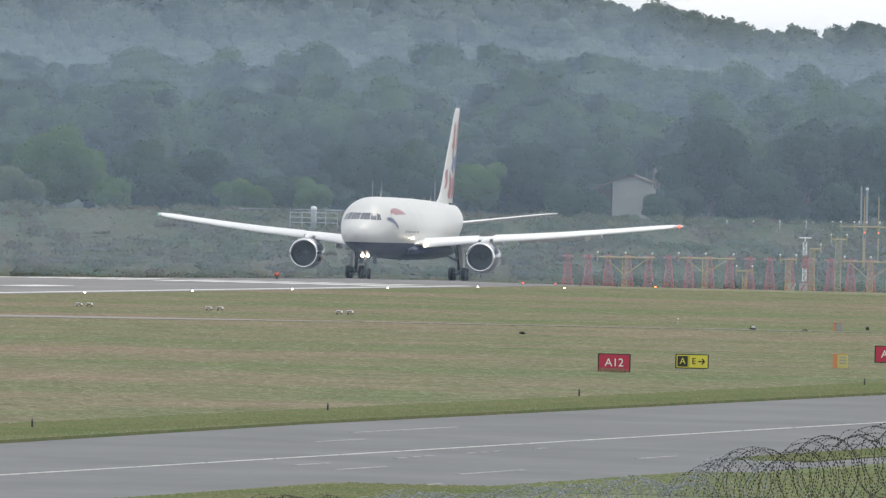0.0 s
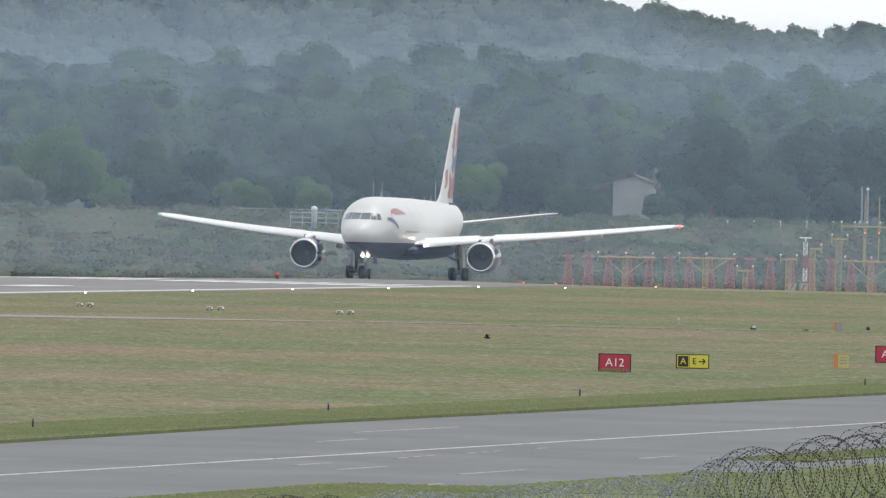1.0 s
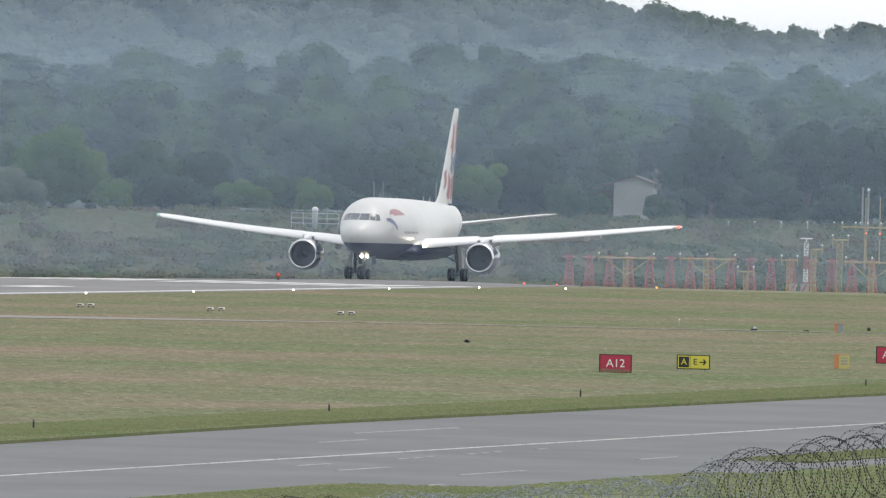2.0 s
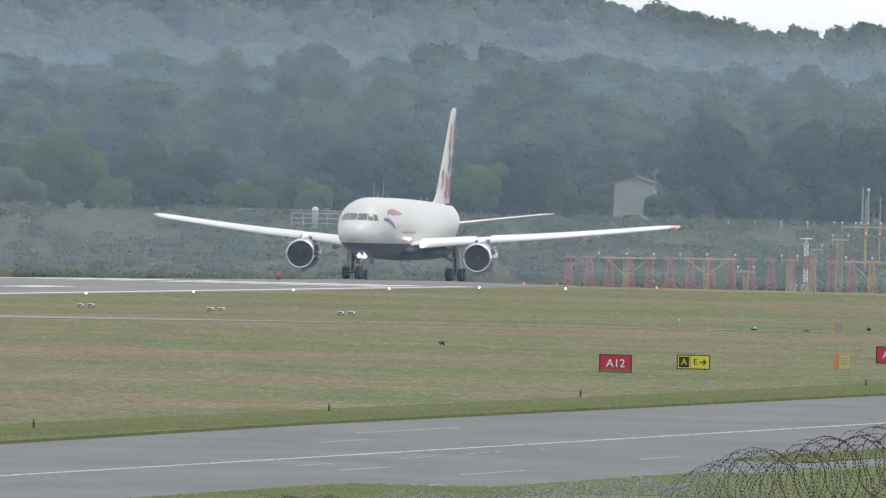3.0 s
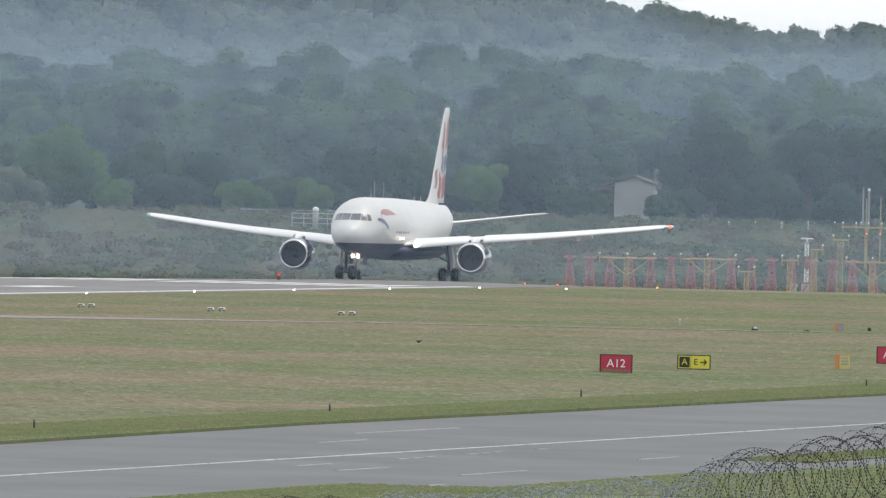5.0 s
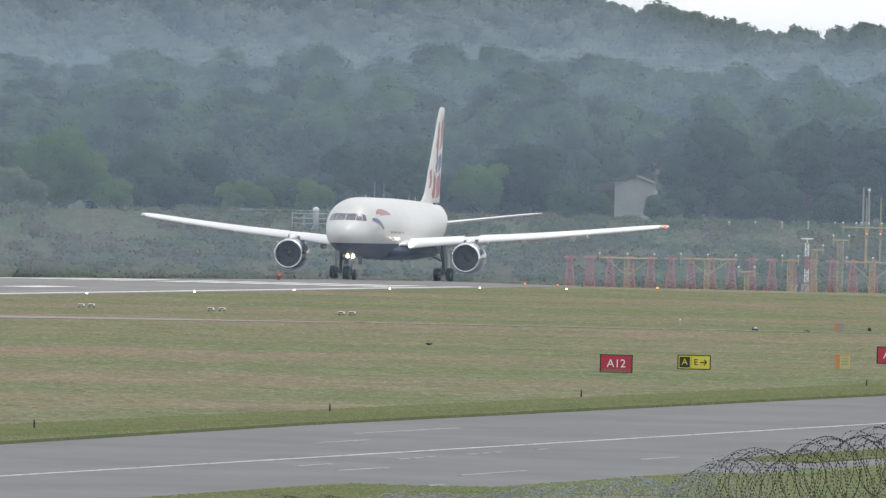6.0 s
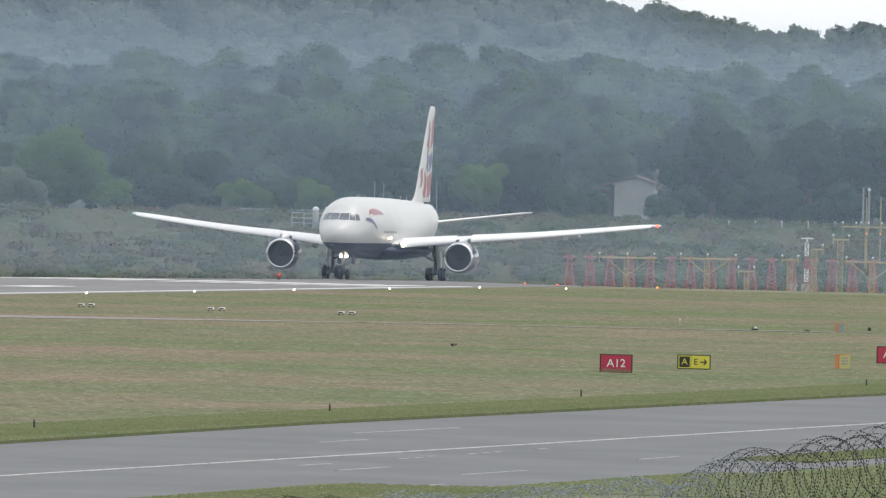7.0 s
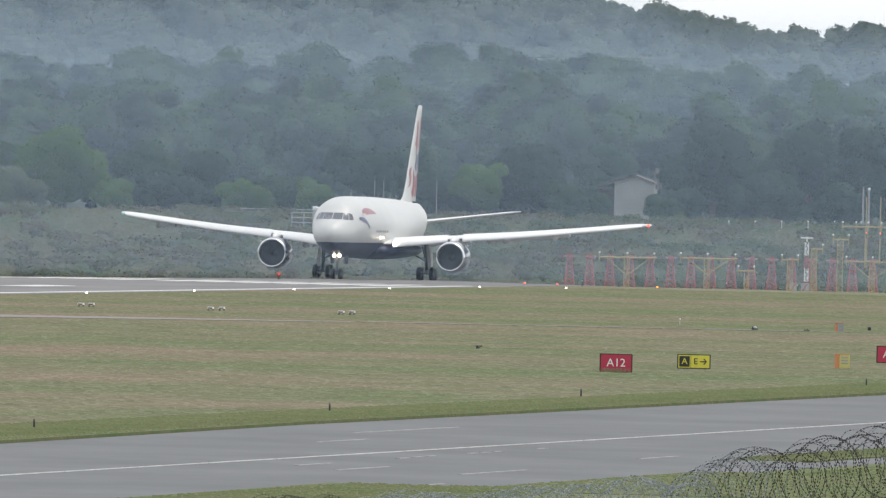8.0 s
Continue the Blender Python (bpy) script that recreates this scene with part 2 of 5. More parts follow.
def revolve(bm, profile, axis_x=0.0, axis_z=0.0, seg=40):
    """A profile of (y, radius) turned about an axis along y."""
    rings = [[(axis_x + r * math.cos(t), y, axis_z + r * math.sin(t))
              for t in (2 * math.pi * k / seg for k in range(seg))] for y, r in profile]
    return loft(bm, rings)


def lerp_table(table, v):
    """Smooth interpolation in rows (v, a, b, ...)."""
    if v <= table[0][0]:
        return table[0][1:]
    for i in range(len(table) - 1):
        p, q = table[i], table[i + 1]
        if v <= q[0]:
            o = table[i - 1] if i else p
            r = table[i + 2] if i + 2 < len(table) else q
            u, w = (v - p[0]) / (q[0] - p[0]), q[0] - p[0]
            out = []
            for c in range(1, len(p)):
                m0 = (q[c] - o[c]) / max(q[0] - o[0], 1e-6) * w
                m1 = (r[c] - p[c]) / max(r[0] - p[0], 1e-6) * w
                out.append((2 * u**3 - 3 * u**2 + 1) * p[c] + (u**3 - 2 * u**2 + u) * m0
                           + (3 * u**2 - 2 * u**3) * q[c] + (u**3 - u**2) * m1)
            return out
    return table[-1][1:]


def lettering(name, text, size, mat, parent, m, label=""):
    cu = bpy.data.curves.new(name, "FONT")
    cu.body, cu.size, cu.extrude = text, size, 0.004
    cu.align_x, cu.align_y = "CENTER", "CENTER"
    cu.offset = size * 0.002
    tmp = new(name, cu)
    bpy.context.view_layer.update()
    me = bpy.data.meshes.new_from_object(tmp.evaluated_get(bpy.context.evaluated_depsgraph_get()))
    bpy.data.objects.remove(tmp)
    me.materials.clear()
    me.materials.append(mat)
    ob = new(name, me)
    ob.parent, ob.matrix_basis = parent, m
    if label:
        ob["label"] = label
    return ob


# ---- the lie of the land ----
RUN = radians(7.7)
S_X, S_Y = math.sin(RUN), math.cos(RUN)


def xy(s, n):
    return s * S_X + n * S_Y, s * S_Y - n * S_X


def smooth_step(v, a, b):
    u = min(max((v - a) / (b - a), 0.0), 1.0)
    return u * u * (3 - 2 * u)


# height of the far hill: a long shoulder that falls to a lower ridge
RIDGE = [(-200, 32), (-10, 30), (9, 23), (20, 17.8), (26, 15.6), (33, 14.9), (41, 12.0), (48, 11.6), (80, 12.6), (200, 12.6)]


def ground_z(x, y):
    z = max(0.0, 9.9 - 0.0146 * y) if y > 0 else 9.9
    if 560 < y < 800:
        u = (800 - y) / 240
        z = 1.752 * u * u if u < 1 else z
    start = 2335 - min(max(-6 - x, 0) * 3.75, 200) - min(max(x, 0) * 3, 30)
    d = y - start
    if d > 0:
        z -= 8e-5 * d * d if d < 100 else 0.8 + 0.016 * (d - 100)
    z = max(z, -2.6)
    # the scrub bank and the wooded hill behind it
    z += 7.1 * smooth_step(y, 2560, 2650)
    z += 7.5 * smooth_step(y, 2780, 3250)
    z += lerp_table(RIDGE, x)[0] * smooth_step(y, 3350, 4150)
    z += 0.35 * noise.noise((x * 0.03, y * 0.01, 0.3)) * smooth_step(y, 2560, 2700)
    return z


def lay(name, corners, mat, lift, label, category, step=12.0, parent=None, kind="structure"):
    """A strip of surface on the ground between two rows of (s, n) points, cut finely so that it follows the ground."""
    bm = bmesh.new()
    (s0, n0), (s1, n1), (s2, n2), (s3, n3) = corners
    count = max(1, int(max(abs(s1 - s0), abs(s2 - s3)) / step))
    across = max(1, int(max(abs(n3 - n0), abs(n2 - n1)) / 8))
    rows = []
    for i in range(count + 1):
        u = i / count
        row = []
        for j in range(across + 1):
            v = j / across
            s = (s0 * (1 - u) + s1 * u) * (1 - v) + (s3 * (1 - u) + s2 * u) * v
            n = (n0 * (1 - u) + n1 * u) * (1 - v) + (n3 * (1 - u) + n2 * u) * v
            x, y = xy(s, n)
            row.append((x, y, ground_z(x, y) + lift))
        rows.append(row)
    loft(bm, rows, closed=False)
    rim = [ed for ed in bm.edges if ed.is_boundary]
    skirt = bmesh.ops.extrude_edge_only(bm, edges=rim)
    bmesh.ops.translate(bm, vec=(0, 0, -lift - 0.06), verts=[v for v in skirt["geom"] if isinstance(v, bmesh.types.BMVert)])
    bmesh.ops.recalc_face_normals(bm, faces=bm.faces)
    if sum(f.normal.z for f in bm.faces) < 0:
        bmesh.ops.reverse_faces(bm, faces=bm.faces)
    ob = part(name, bm, mat, parent)
    if label:
        tagged(ob, label, category, kind=kind)
    return ob


def build_ground():
    xs = [-3000, -1500, -800, -450, -280, -200, -150, -120] + list(range(-100, 101, 5)) + [120, 150, 200, 280, 450, 800, 1500, 3000]
    ys = [-600, -300, -100, -20] + list(range(0, 900, 40)) + list(range(900, 2160, 30)) + list(range(2160, 2480, 8)) \
        + list(range(2480, 2700, 12)) + list(range(2700, 4300, 40)) + [4400, 4600, 4900, 5400]
    bm = bmesh.new()
    loft(bm, [[(x, y, ground_z(x, y)) for x in xs] for y in ys], closed=False)
    bm.normal_update()
    for f in bm.faces:
        if f.normal.z < 0:
            f.normal_flip()
        reach = f.calc_center_median().y
        f.material_index = 2 if reach > 2690 else 1 if reach > 2545 else 0
    ob = part("ground", bm, M_GRASS, smooth=True)
    ob.data.materials.append(M_BANK)
    ob.data.materials.append(M_WOOD_FLOOR)
    tagged(ob, "dry mown airfield grass, rising to a scrubby bank and hill", "grass field", kind="structure")


build_ground()
tagged(lay("runway", [(700, -298.6), (2420, -298.6), (2420, -356.0), (700, -356.0)], M_RUNWAY, 0.03, "", ""),
       "grey worn asphalt runway with white markings", "runway", kind="structure")
tagged(lay("taxiway", [(500, -153.7), (1700, -153.7), (1700, -119.2), (500, -119.2)], M_ASPHALT, 0.03, "", ""),
       "grey asphalt taxiway with a white centre line", "taxiway", kind="structure")

# ---- markings and paved strips ----
MARKS = ((981.5, 984.5, -134.2), (986.5, 989, -134.3), (991, 993.5, -134.4), (1003.5, 1006, -134.5), (1007, 1009.5, -134.5), (1011.5, 1014, -134.6), (1025, 1028, -134.7),
         (953, 962, -134.0), (942, 956, -131.0), (905, 911, -122.9), (938, 956, -126.0), (1000, 1012, -127.5), (1066, 1098, -147.6), (1030, 1044, -144.0))


def build_markings():
    lay("runway_edge_line", [(700, -300.4), (2240, -300.4), (2240, -301.5), (700, -301.5)], M_PAINT, 0.05,
        "worn white runway side stripe", "road marking")
    lay("runway_edge_line", [(700, -338.2), (2240, -338.2), (2240, -340.0), (700, -340.0)], M_PAINT, 0.05,
        "worn white runway side stripe", "road marking")
    for k in range(12):
        n = -304.2 - 3.35 * k - (1.4 if k > 5 else 0)
        tagged(lay("threshold_stripe", [(2206, n), (2238, n), (2238, n - 1.8), (2206, n - 1.8)], M_PAINT, 0.05, "", ""),
               "worn white threshold stripe on the runway", "road marking", "threshold stripes", "structure")
    for n in (-313.2, -330.5):
        lay("runway_block_mark", [(2075, n), (2097, n), (2097, n - 3.0), (2075, n - 3.0)], M_PAINT, 0.05,
            "worn white block marking on the runway", "road marking")
    for k in range(30):
        s = 760 + 17.6 * k
        tagged(lay("taxiway_centre_line", [(s, -137.35), (s + 17.1, -137.35), (s + 17.1, -137.47), (s, -137.47)], M_PAINT, 0.05, "", ""),
               "thin white painted length of the taxiway centre line", "road marking", "taxiway centre line", "structure")
    # short broken marks on the near half of the taxiway
    for s0, s1, n in MARKS:
        lay("broken_line", [(s0, n), (s1, n), (s1, n - 0.2), (s0, n - 0.2)], M_FADED_PAINT, 0.05, "faded broken white taxiway marking", "road marking", 6)
    lay("verge", [(500, -122.6), (901, -125.6), (901, -60), (500, -60)], M_VERGE, 0.10, "lush green grass verge beside the taxiway", "grass")
    lay("verge", [(889, -119.9), (958, -120.0), (958, -60), (890, -60)], M_VERGE, 0.12, "lush green grass verge beside the taxiway", "grass")
    lay("verge", [(1002, -121.6), (1240, -126.2), (1240, -121.2), (1002, -121.2)], M_VERGE, 0.10, "lush green grass verge beside the taxiway", "grass")
    lay("paved_strip", [(985, -121.2), (1240, -121.2), (1240, -117.0), (985, -118.2)], M_ASPHALT, 0.04, "grey paved strip beside the verge", "pavement")
    lay("verge", [(958, -118.4), (1240, -117.0), (1240, -60), (958, -60)], M_VERGE, 0.10, "lush green grass verge beside the taxiway", "grass")
    # taller grass along the far edge of the taxiway
    lay("verge", [(500, -149.9), (900, -149.9), (900, -155.6), (500, -155.6)], M_VERGE, 0.16, "lush green grass verge beside the taxiway", "grass")
    lay("verge", [(900, -149.9), (1095, -153.6), (1095, -155.6), (900, -155.6)], M_VERGE, 0.16, "lush green grass verge beside the taxiway", "grass")
    lay("verge", [(1095, -153.6), (1700, -153.6), (1700, -155.6), (1095, -155.6)], M_VERGE, 0.16, "lush green grass verge beside the taxiway", "grass")
    # service track across the grass
    lay("service_track", [(1694, -268), (1743, -242), (1748, -241), (1728, -268)], M_GRAVEL, 0.05, "pale paved service track across the grass", "track")
    lay("service_track", [(1745, -242), (1768, -200), (1769, -200), (1750, -242)], M_GRAVEL, 0.05, "pale paved service track across the grass", "track", 3)
    lay("concrete_slab", [(1757, -220), (1760, -215), (1762, -215), (1759, -220)], M_CONCRETE, 0.06, "pale concrete strip in the grass", "slab", 3)


build_markings()


# ---- the airliner: x to port, y aft of the nose gear, z up from the ground ----
FUSE = [(-5.9, 0.10, 3.96, 3.78), (-5.75, 0.42, 4.27, 3.48), (-5.4, 0.78, 4.62, 3.16), (-4.8, 1.15, 4.93, 2.90), (-4.0, 1.45, 5.26, 2.68),
        (-3.2, 1.68, 5.58, 2.52), (-2.6, 1.82, 5.87, 2.43), (-2.0, 1.94, 6.22, 2.36), (-1.2, 2.09, 6.66, 2.27), (0.5, 2.36, 7.12, 2.14), (3.0, 2.515, 7.27, 2.0), (6.5, 2.515, 7.28, 1.91),
        (10.0, 2.515, 7.28, 1.88), (20.0, 2.515, 7.25, 1.88), (31.0, 2.515, 7.12, 1.90), (35.0, 2.46, 7.05, 2.20), (38.5, 2.25, 6.96, 2.85),
        (42.0, 1.82, 6.86, 3.75), (45.0, 1.20, 6.76, 4.65), (47.0, 0.66, 6.78, 5.35), (47.9, 0.25, 6.45, 5.85)]
BELLY_Z = 3.24


def hull(y, t, out=0.0):
    """A point of the fuselage's skin: t is the angle from port, counted up."""
    w, top, bot = lerp_table(FUSE, y)
    return Vector(((w + out) * math.cos(t), y, (top + bot) / 2 + ((top - bot) / 2 + out) * math.sin(t)))


def belly_angle(y):
    w, top, bot = lerp_table(FUSE, y)
    v = (BELLY_Z - (top + bot) / 2) / ((top - bot) / 2)
    return math.asin(min(max(v, -1.0), 0.0))


def hull_front(x, z, out=0.015):
    """The skin met from ahead at (x, z)."""
    lo, hi = -5.9, 6.0
    for _ in range(40):
        y = (lo + hi) / 2
        w, top, bot = lerp_table(FUSE, y)
        inside = (x / w) ** 2 + ((z - (top + bot) / 2) / ((top - bot) / 2)) ** 2 < 1
        lo, hi = (lo, y) if inside else (y, hi)
    return Vector((x * 1.004, hi - out, z + out * 0.6))


def skin_patch(y0, y1, edge, count=16, rows=6, out=0.012):
    """A patch of skin between y0 and y1; edge(u) gives the lower and the upper angle."""
    bm = bmesh.new()
    grid = []
    for i in range(count + 1):
        u = i / count
        a0, a1 = edge(u)
        grid.append([hull(y0 + (y1 - y0) * u, a0 + (a1 - a0) * j / rows, out) for j in range(rows + 1)])
    loft(bm, grid, closed=False)
    bmesh.ops.recalc_face_normals(bm, faces=bm.faces)
    return bm


def fuselage(root):
    ys = [-5.9 + 0.18 * k * (0.35 + 0.65 * min(k / 14, 1)) for k in range(32)]
    ys = [y for y in ys if y < 0] + [0.5 + 1.5 * k for k in range(32)] + [47.4, 47.9]
    up, down = bmesh.new(), bmesh.new()
    upper, lower = [], []
    for y in ys:
        t0 = belly_angle(y)
        upper.append([hull(y, t0 + (math.pi - 2 * t0) * k / 36) for k in range(37)])
        lower.append([hull(y, math.pi - t0 + (math.pi + 2 * t0) * k / 20) for k in range(21)])
    loft(up, upper, closed=False, cap0=True)
    bmesh.ops.recalc_face_normals(up, faces=up.faces)
    part("fuselage", up, M_WHITE, root, "glossy white upper fuselage skin", True)
    loft(down, [r for y, r in zip(ys, lower) if y < 41], closed=False)
    bmesh.ops.recalc_face_normals(down, faces=down.faces)
    part("belly", down, M_BLUE, root, "midnight blue lower fuselage", True)
    # wing-to-body fairing, its dark blue widened to imitate shade under the wing roots
    bm = bmesh.new()
    prof = [(10.5, 0.3, 0.12), (12.5, 2.2, 0.75), (15.5, 3.7, 1.0), (21, 4.2, 1.1), (26, 3.7, 1.0), (29.5, 1.9, 0.7), (31.5, 0.4, 0.15)]
    loft(bm, [[(w * math.cos(t), y, 2.62 + h * 0.80 * math.sin(t)) for t in (2 * math.pi * k / 28 for k in range(28))]
              for y, w, h in ((10.5 + 0.7 * i, *lerp_table(prof, 10.5 + 0.7 * i)) for i in range(31))], cap0=True, cap1=True)
    bmesh.ops.recalc_face_normals(bm, faces=bm.faces)
    part("wing_fairing", bm, M_BLUE, root, "midnight blue wing-to-body fairing, widened as shade under the wing roots", True)
    # flight deck windows
    for side in (1, -1):
        for x0, x1, za, zb, zc, zd in ((0.03, 0.86, 5.27, 5.25, 5.82, 5.84), (0.91, 1.34, 5.25, 5.22, 5.84, 5.82), (1.39, 1.68, 5.20, 5.22, 5.81, 5.70)):
            bm = bmesh.new()
            g = []
            for i in range(7):
                u = i / 6
                x = x0 + (x1 - x0) * u
                lo, hi = za + (zb - za) * u, zc + (zd - zc) * u
                g.append([hull_front(side * x * (1 - 0.028 * j * min(x, 1.0)), lo + (hi - lo) * j / 4) for j in range(5)])
            loft(bm, g, closed=False)
            bmesh.ops.recalc_face_normals(bm, faces=bm.faces)
            part("flight_deck_window", bm, M_GLASS, root, "dark glass flight deck pane", True)
    # doors
    for y in (0.4, 33.4):
        part("passenger_door", skin_patch(y, y + 1.1, lambda u: (-0.22, 0.48), 4, 6, 0.02), M_WHITE, root, "white passenger door", True)
    # ribbon emblem in red and blue
    for sgn in (1, -1):
        def mir(bm):
            if sgn < 0:
                bmesh.ops.scale(bm, vec=(-1, 1, 1), verts=bm.verts)
                bmesh.ops.reverse_faces(bm, faces=bm.faces)
            return bm
        part("ribbon", mir(skin_patch(0.3, 7.6, lambda u: (0.41 + 0.05 * u, 0.44 + 0.24 * math.sin(math.pi * min(u ** 0.7, 1)) ** 0.6))),
             M_RED, root, "red ribbon emblem", True)
        part("ribbon", mir(skin_patch(-0.9, 2.2, lambda u: (0.33 - 0.40 * u, 0.42 - 0.40 * u ** 1.6), 16, 6, 0.03)), M_RIBBON_BLUE, root, "blue ribbon emblem", True)
        # a line of writing too small to read
        for y in (6.2, 7.5, 8.6, 10.1, 11.2, 12.6):
            part("text_bar", mir(skin_patch(y, y + 0.8, lambda u: (-0.16, -0.09), 2, 2)), M_CONCRETE, root, "grey bar of small writing")
    # aerials on the crown
    for y, h in ((7.2, 0.42), (31.0, 0.35), (34.6, 0.45)):
        bm = bmesh.new()
        z = hull(y, math.pi / 2).z
        loft(bm, [[(-0.03, y, z - 0.05), (0, y - 0.16, z - 0.05), (0.03, y, z - 0.05), (0, y + 0.2, z - 0.05)],
                  [(-0.015, y + 0.15, z + h), (0, y + 0.08, z + h), (0.015, y + 0.15, z + h), (0, y + 0.26, z + h)]], cap1=True)
        part("aerial", bm, M_WHITE, root)
    bm = bmesh.new()
    ball(bm, hull(30.0, -math.pi / 2) + Vector((0, 0, 0.03)), 0.10)
    part("beacon", bm, M_LAMP_RED, root, "red anti-collision beacon")


def section(le, te, x, z, thick, droop=0.0, count=9):
    """An aerofoil ring at x across the wing."""
    c = te - le
    ring = []
    for k in range(count + 1):
        u = (k / count) ** 1.7
        ring.append((x, le + c * u, z + thick * 0.58 * (math.sqrt(u) * 1.55 * (1 - u) ** 0.75 + 0.02) * 1.02 - droop * (1 - u) ** 3))
    for k in range(count, -1, -1):
        u = (k / count) ** 1.7
        ring.append((x, le + c * u, z - thick * 0.42 * (math.sqrt(u) * 1.55 * (1 - u) ** 0.75 + 0.02) - droop * (1 - u) ** 3))
    return ring


WING = [(1.9, 12.9, 25.6, 3.15, 1.02), (2.6, 13.35, 25.6, 3.22, 0.98), (5.2, 15.5, 25.5, 3.48, 0.88), (8.2, 17.75, 25.6, 3.76, 0.78),
        (13.0, 20.9, 27.2, 4.16, 0.66), (18.0, 24.3, 29.0, 4.68, 0.54), (22.4, 27.25, 30.6, 5.18, 0.44), (23.6, 28.3, 31.0, 5.32, 0.30)]


def wing_at(x):
    return lerp_table(WING, x)


def wing(root, side):
    bm = bmesh.new()
    xs = [1.9, 2.6, 3.6] + [4.4 + 0.95 * k for k in range(20)] + [23.2, 23.6]
    rings = []
    for x in xs:
        le, te, z, th = wing_at(x)
        rings.append([(side * p[0], p[1], p[2]) for p in section(le, te, x, z, th)])
    loft(bm, rings, cap1=True)
    bmesh.ops.recalc_face_normals(bm, faces=bm.faces)
    w = part("wing", bm, M_WING, root, "pale grey swept wing", True)
    # extended slats along the leading edge
    for x0, x1 in ((3.0, 7.35), (8.55, 12.64), (12.65, 16.24), (16.25, 19.84), (19.85, 23.2)):
        bm = bmesh.new()
        rings = []
        for i in range(5):
            x = x0 + (x1 - x0) * i / 4
            le, te, z, th = wing_at(x)
            ring = []
            for k in range(13):
                v = k / 12
                ring.append((side * x, le + 0.25 - 0.95 * math.sin(v * 1.75) + 0.25 * max(0, v - 0.85), z + th * (0.50 - 0.92 * v ** 1.15)))
            for k in range(12, -1, -1):
                v = k / 12
                ring.append((side * x, le + 0.33 - 0.88 * math.sin(v * 1.75) + 0.25 * max(0, v - 0.85), z + th * (0.44 - 0.84 * v ** 1.15)))
            rings.append(ring)
        loft(bm, rings)
        bmesh.ops.recalc_face_normals(bm, faces=bm.faces)
        part("slat", bm, M_WING, w, "pale extended slat", True)
    # lowered flaps and their track fairings
    for x0, x1 in ((3.0, 8.0), (9.4, 16.5)):
        bm = bmesh.new()
        rings = []
        for x in (x0, (x0 + x1) / 2, x1):
            le, te, z, th = wing_at(x)
            rings.append([(side * x, te - 0.3, z + 0.08), (side * x, te + 0.7, z - 0.12), (side * x, te + 1.5, z - 0.42),
                          (side * x, te + 0.6, z - 0.26), (side * x, te - 0.3, z - 0.12)])
        loft(bm, rings, cap0=True, cap1=True)
        bmesh.ops.recalc_face_normals(bm, faces=bm.faces)
        part("flap", bm, M_WING, w, "lowered flap")
    for x in (6.6, 11.2, 15.4):
        le, te, z, th = wing_at(x)
        bm = bmesh.new()
        ball(bm, (side * x, te - 0.4, z - (0.72 if x < 7 else 0.32)), 1.0, 2, (0.22, 1.7, 0.30))
        part("flap_fairing", bm, M_WING, w, "", True)
    # landing lamp in the wing root, tip lamp
    le, te, z, th = wing_at(3.2)
    bm = bmesh.new()
    ball(bm, (side * 3.2, le - 0.82, z - 0.08), 0.23, 2, (1, 0.6, 1))
    part("landing_lamp", bm, M_LAMP, w, "lit landing lamp")
    bm = bmesh.new()
    ball(bm, (side * 23.6, 28.45, 5.30), 0.16, 2, (0.7, 1.2, 0.9))
    part("tip_lamp", bm, M_LAMP_RED if side > 0 else M_LAMP_GREEN, w, "lit red tip lamp" if side > 0 else "green tip lamp")
    # Two small glowing spots added on the port fuselage side.
    for y, z0, x in ((10.9, 3.70, 2.36), (9.5, 3.70, 2.36)):
        if side > 0:
            bm = bmesh.new()
            ball(bm, (x + 0.06, y, z0), 0.085 if y > 10 else 0.065, 2, (1, 1, 1))
            part("side_glow_spot", bm, M_LAMP, root, "small glowing spot on the fuselage side")


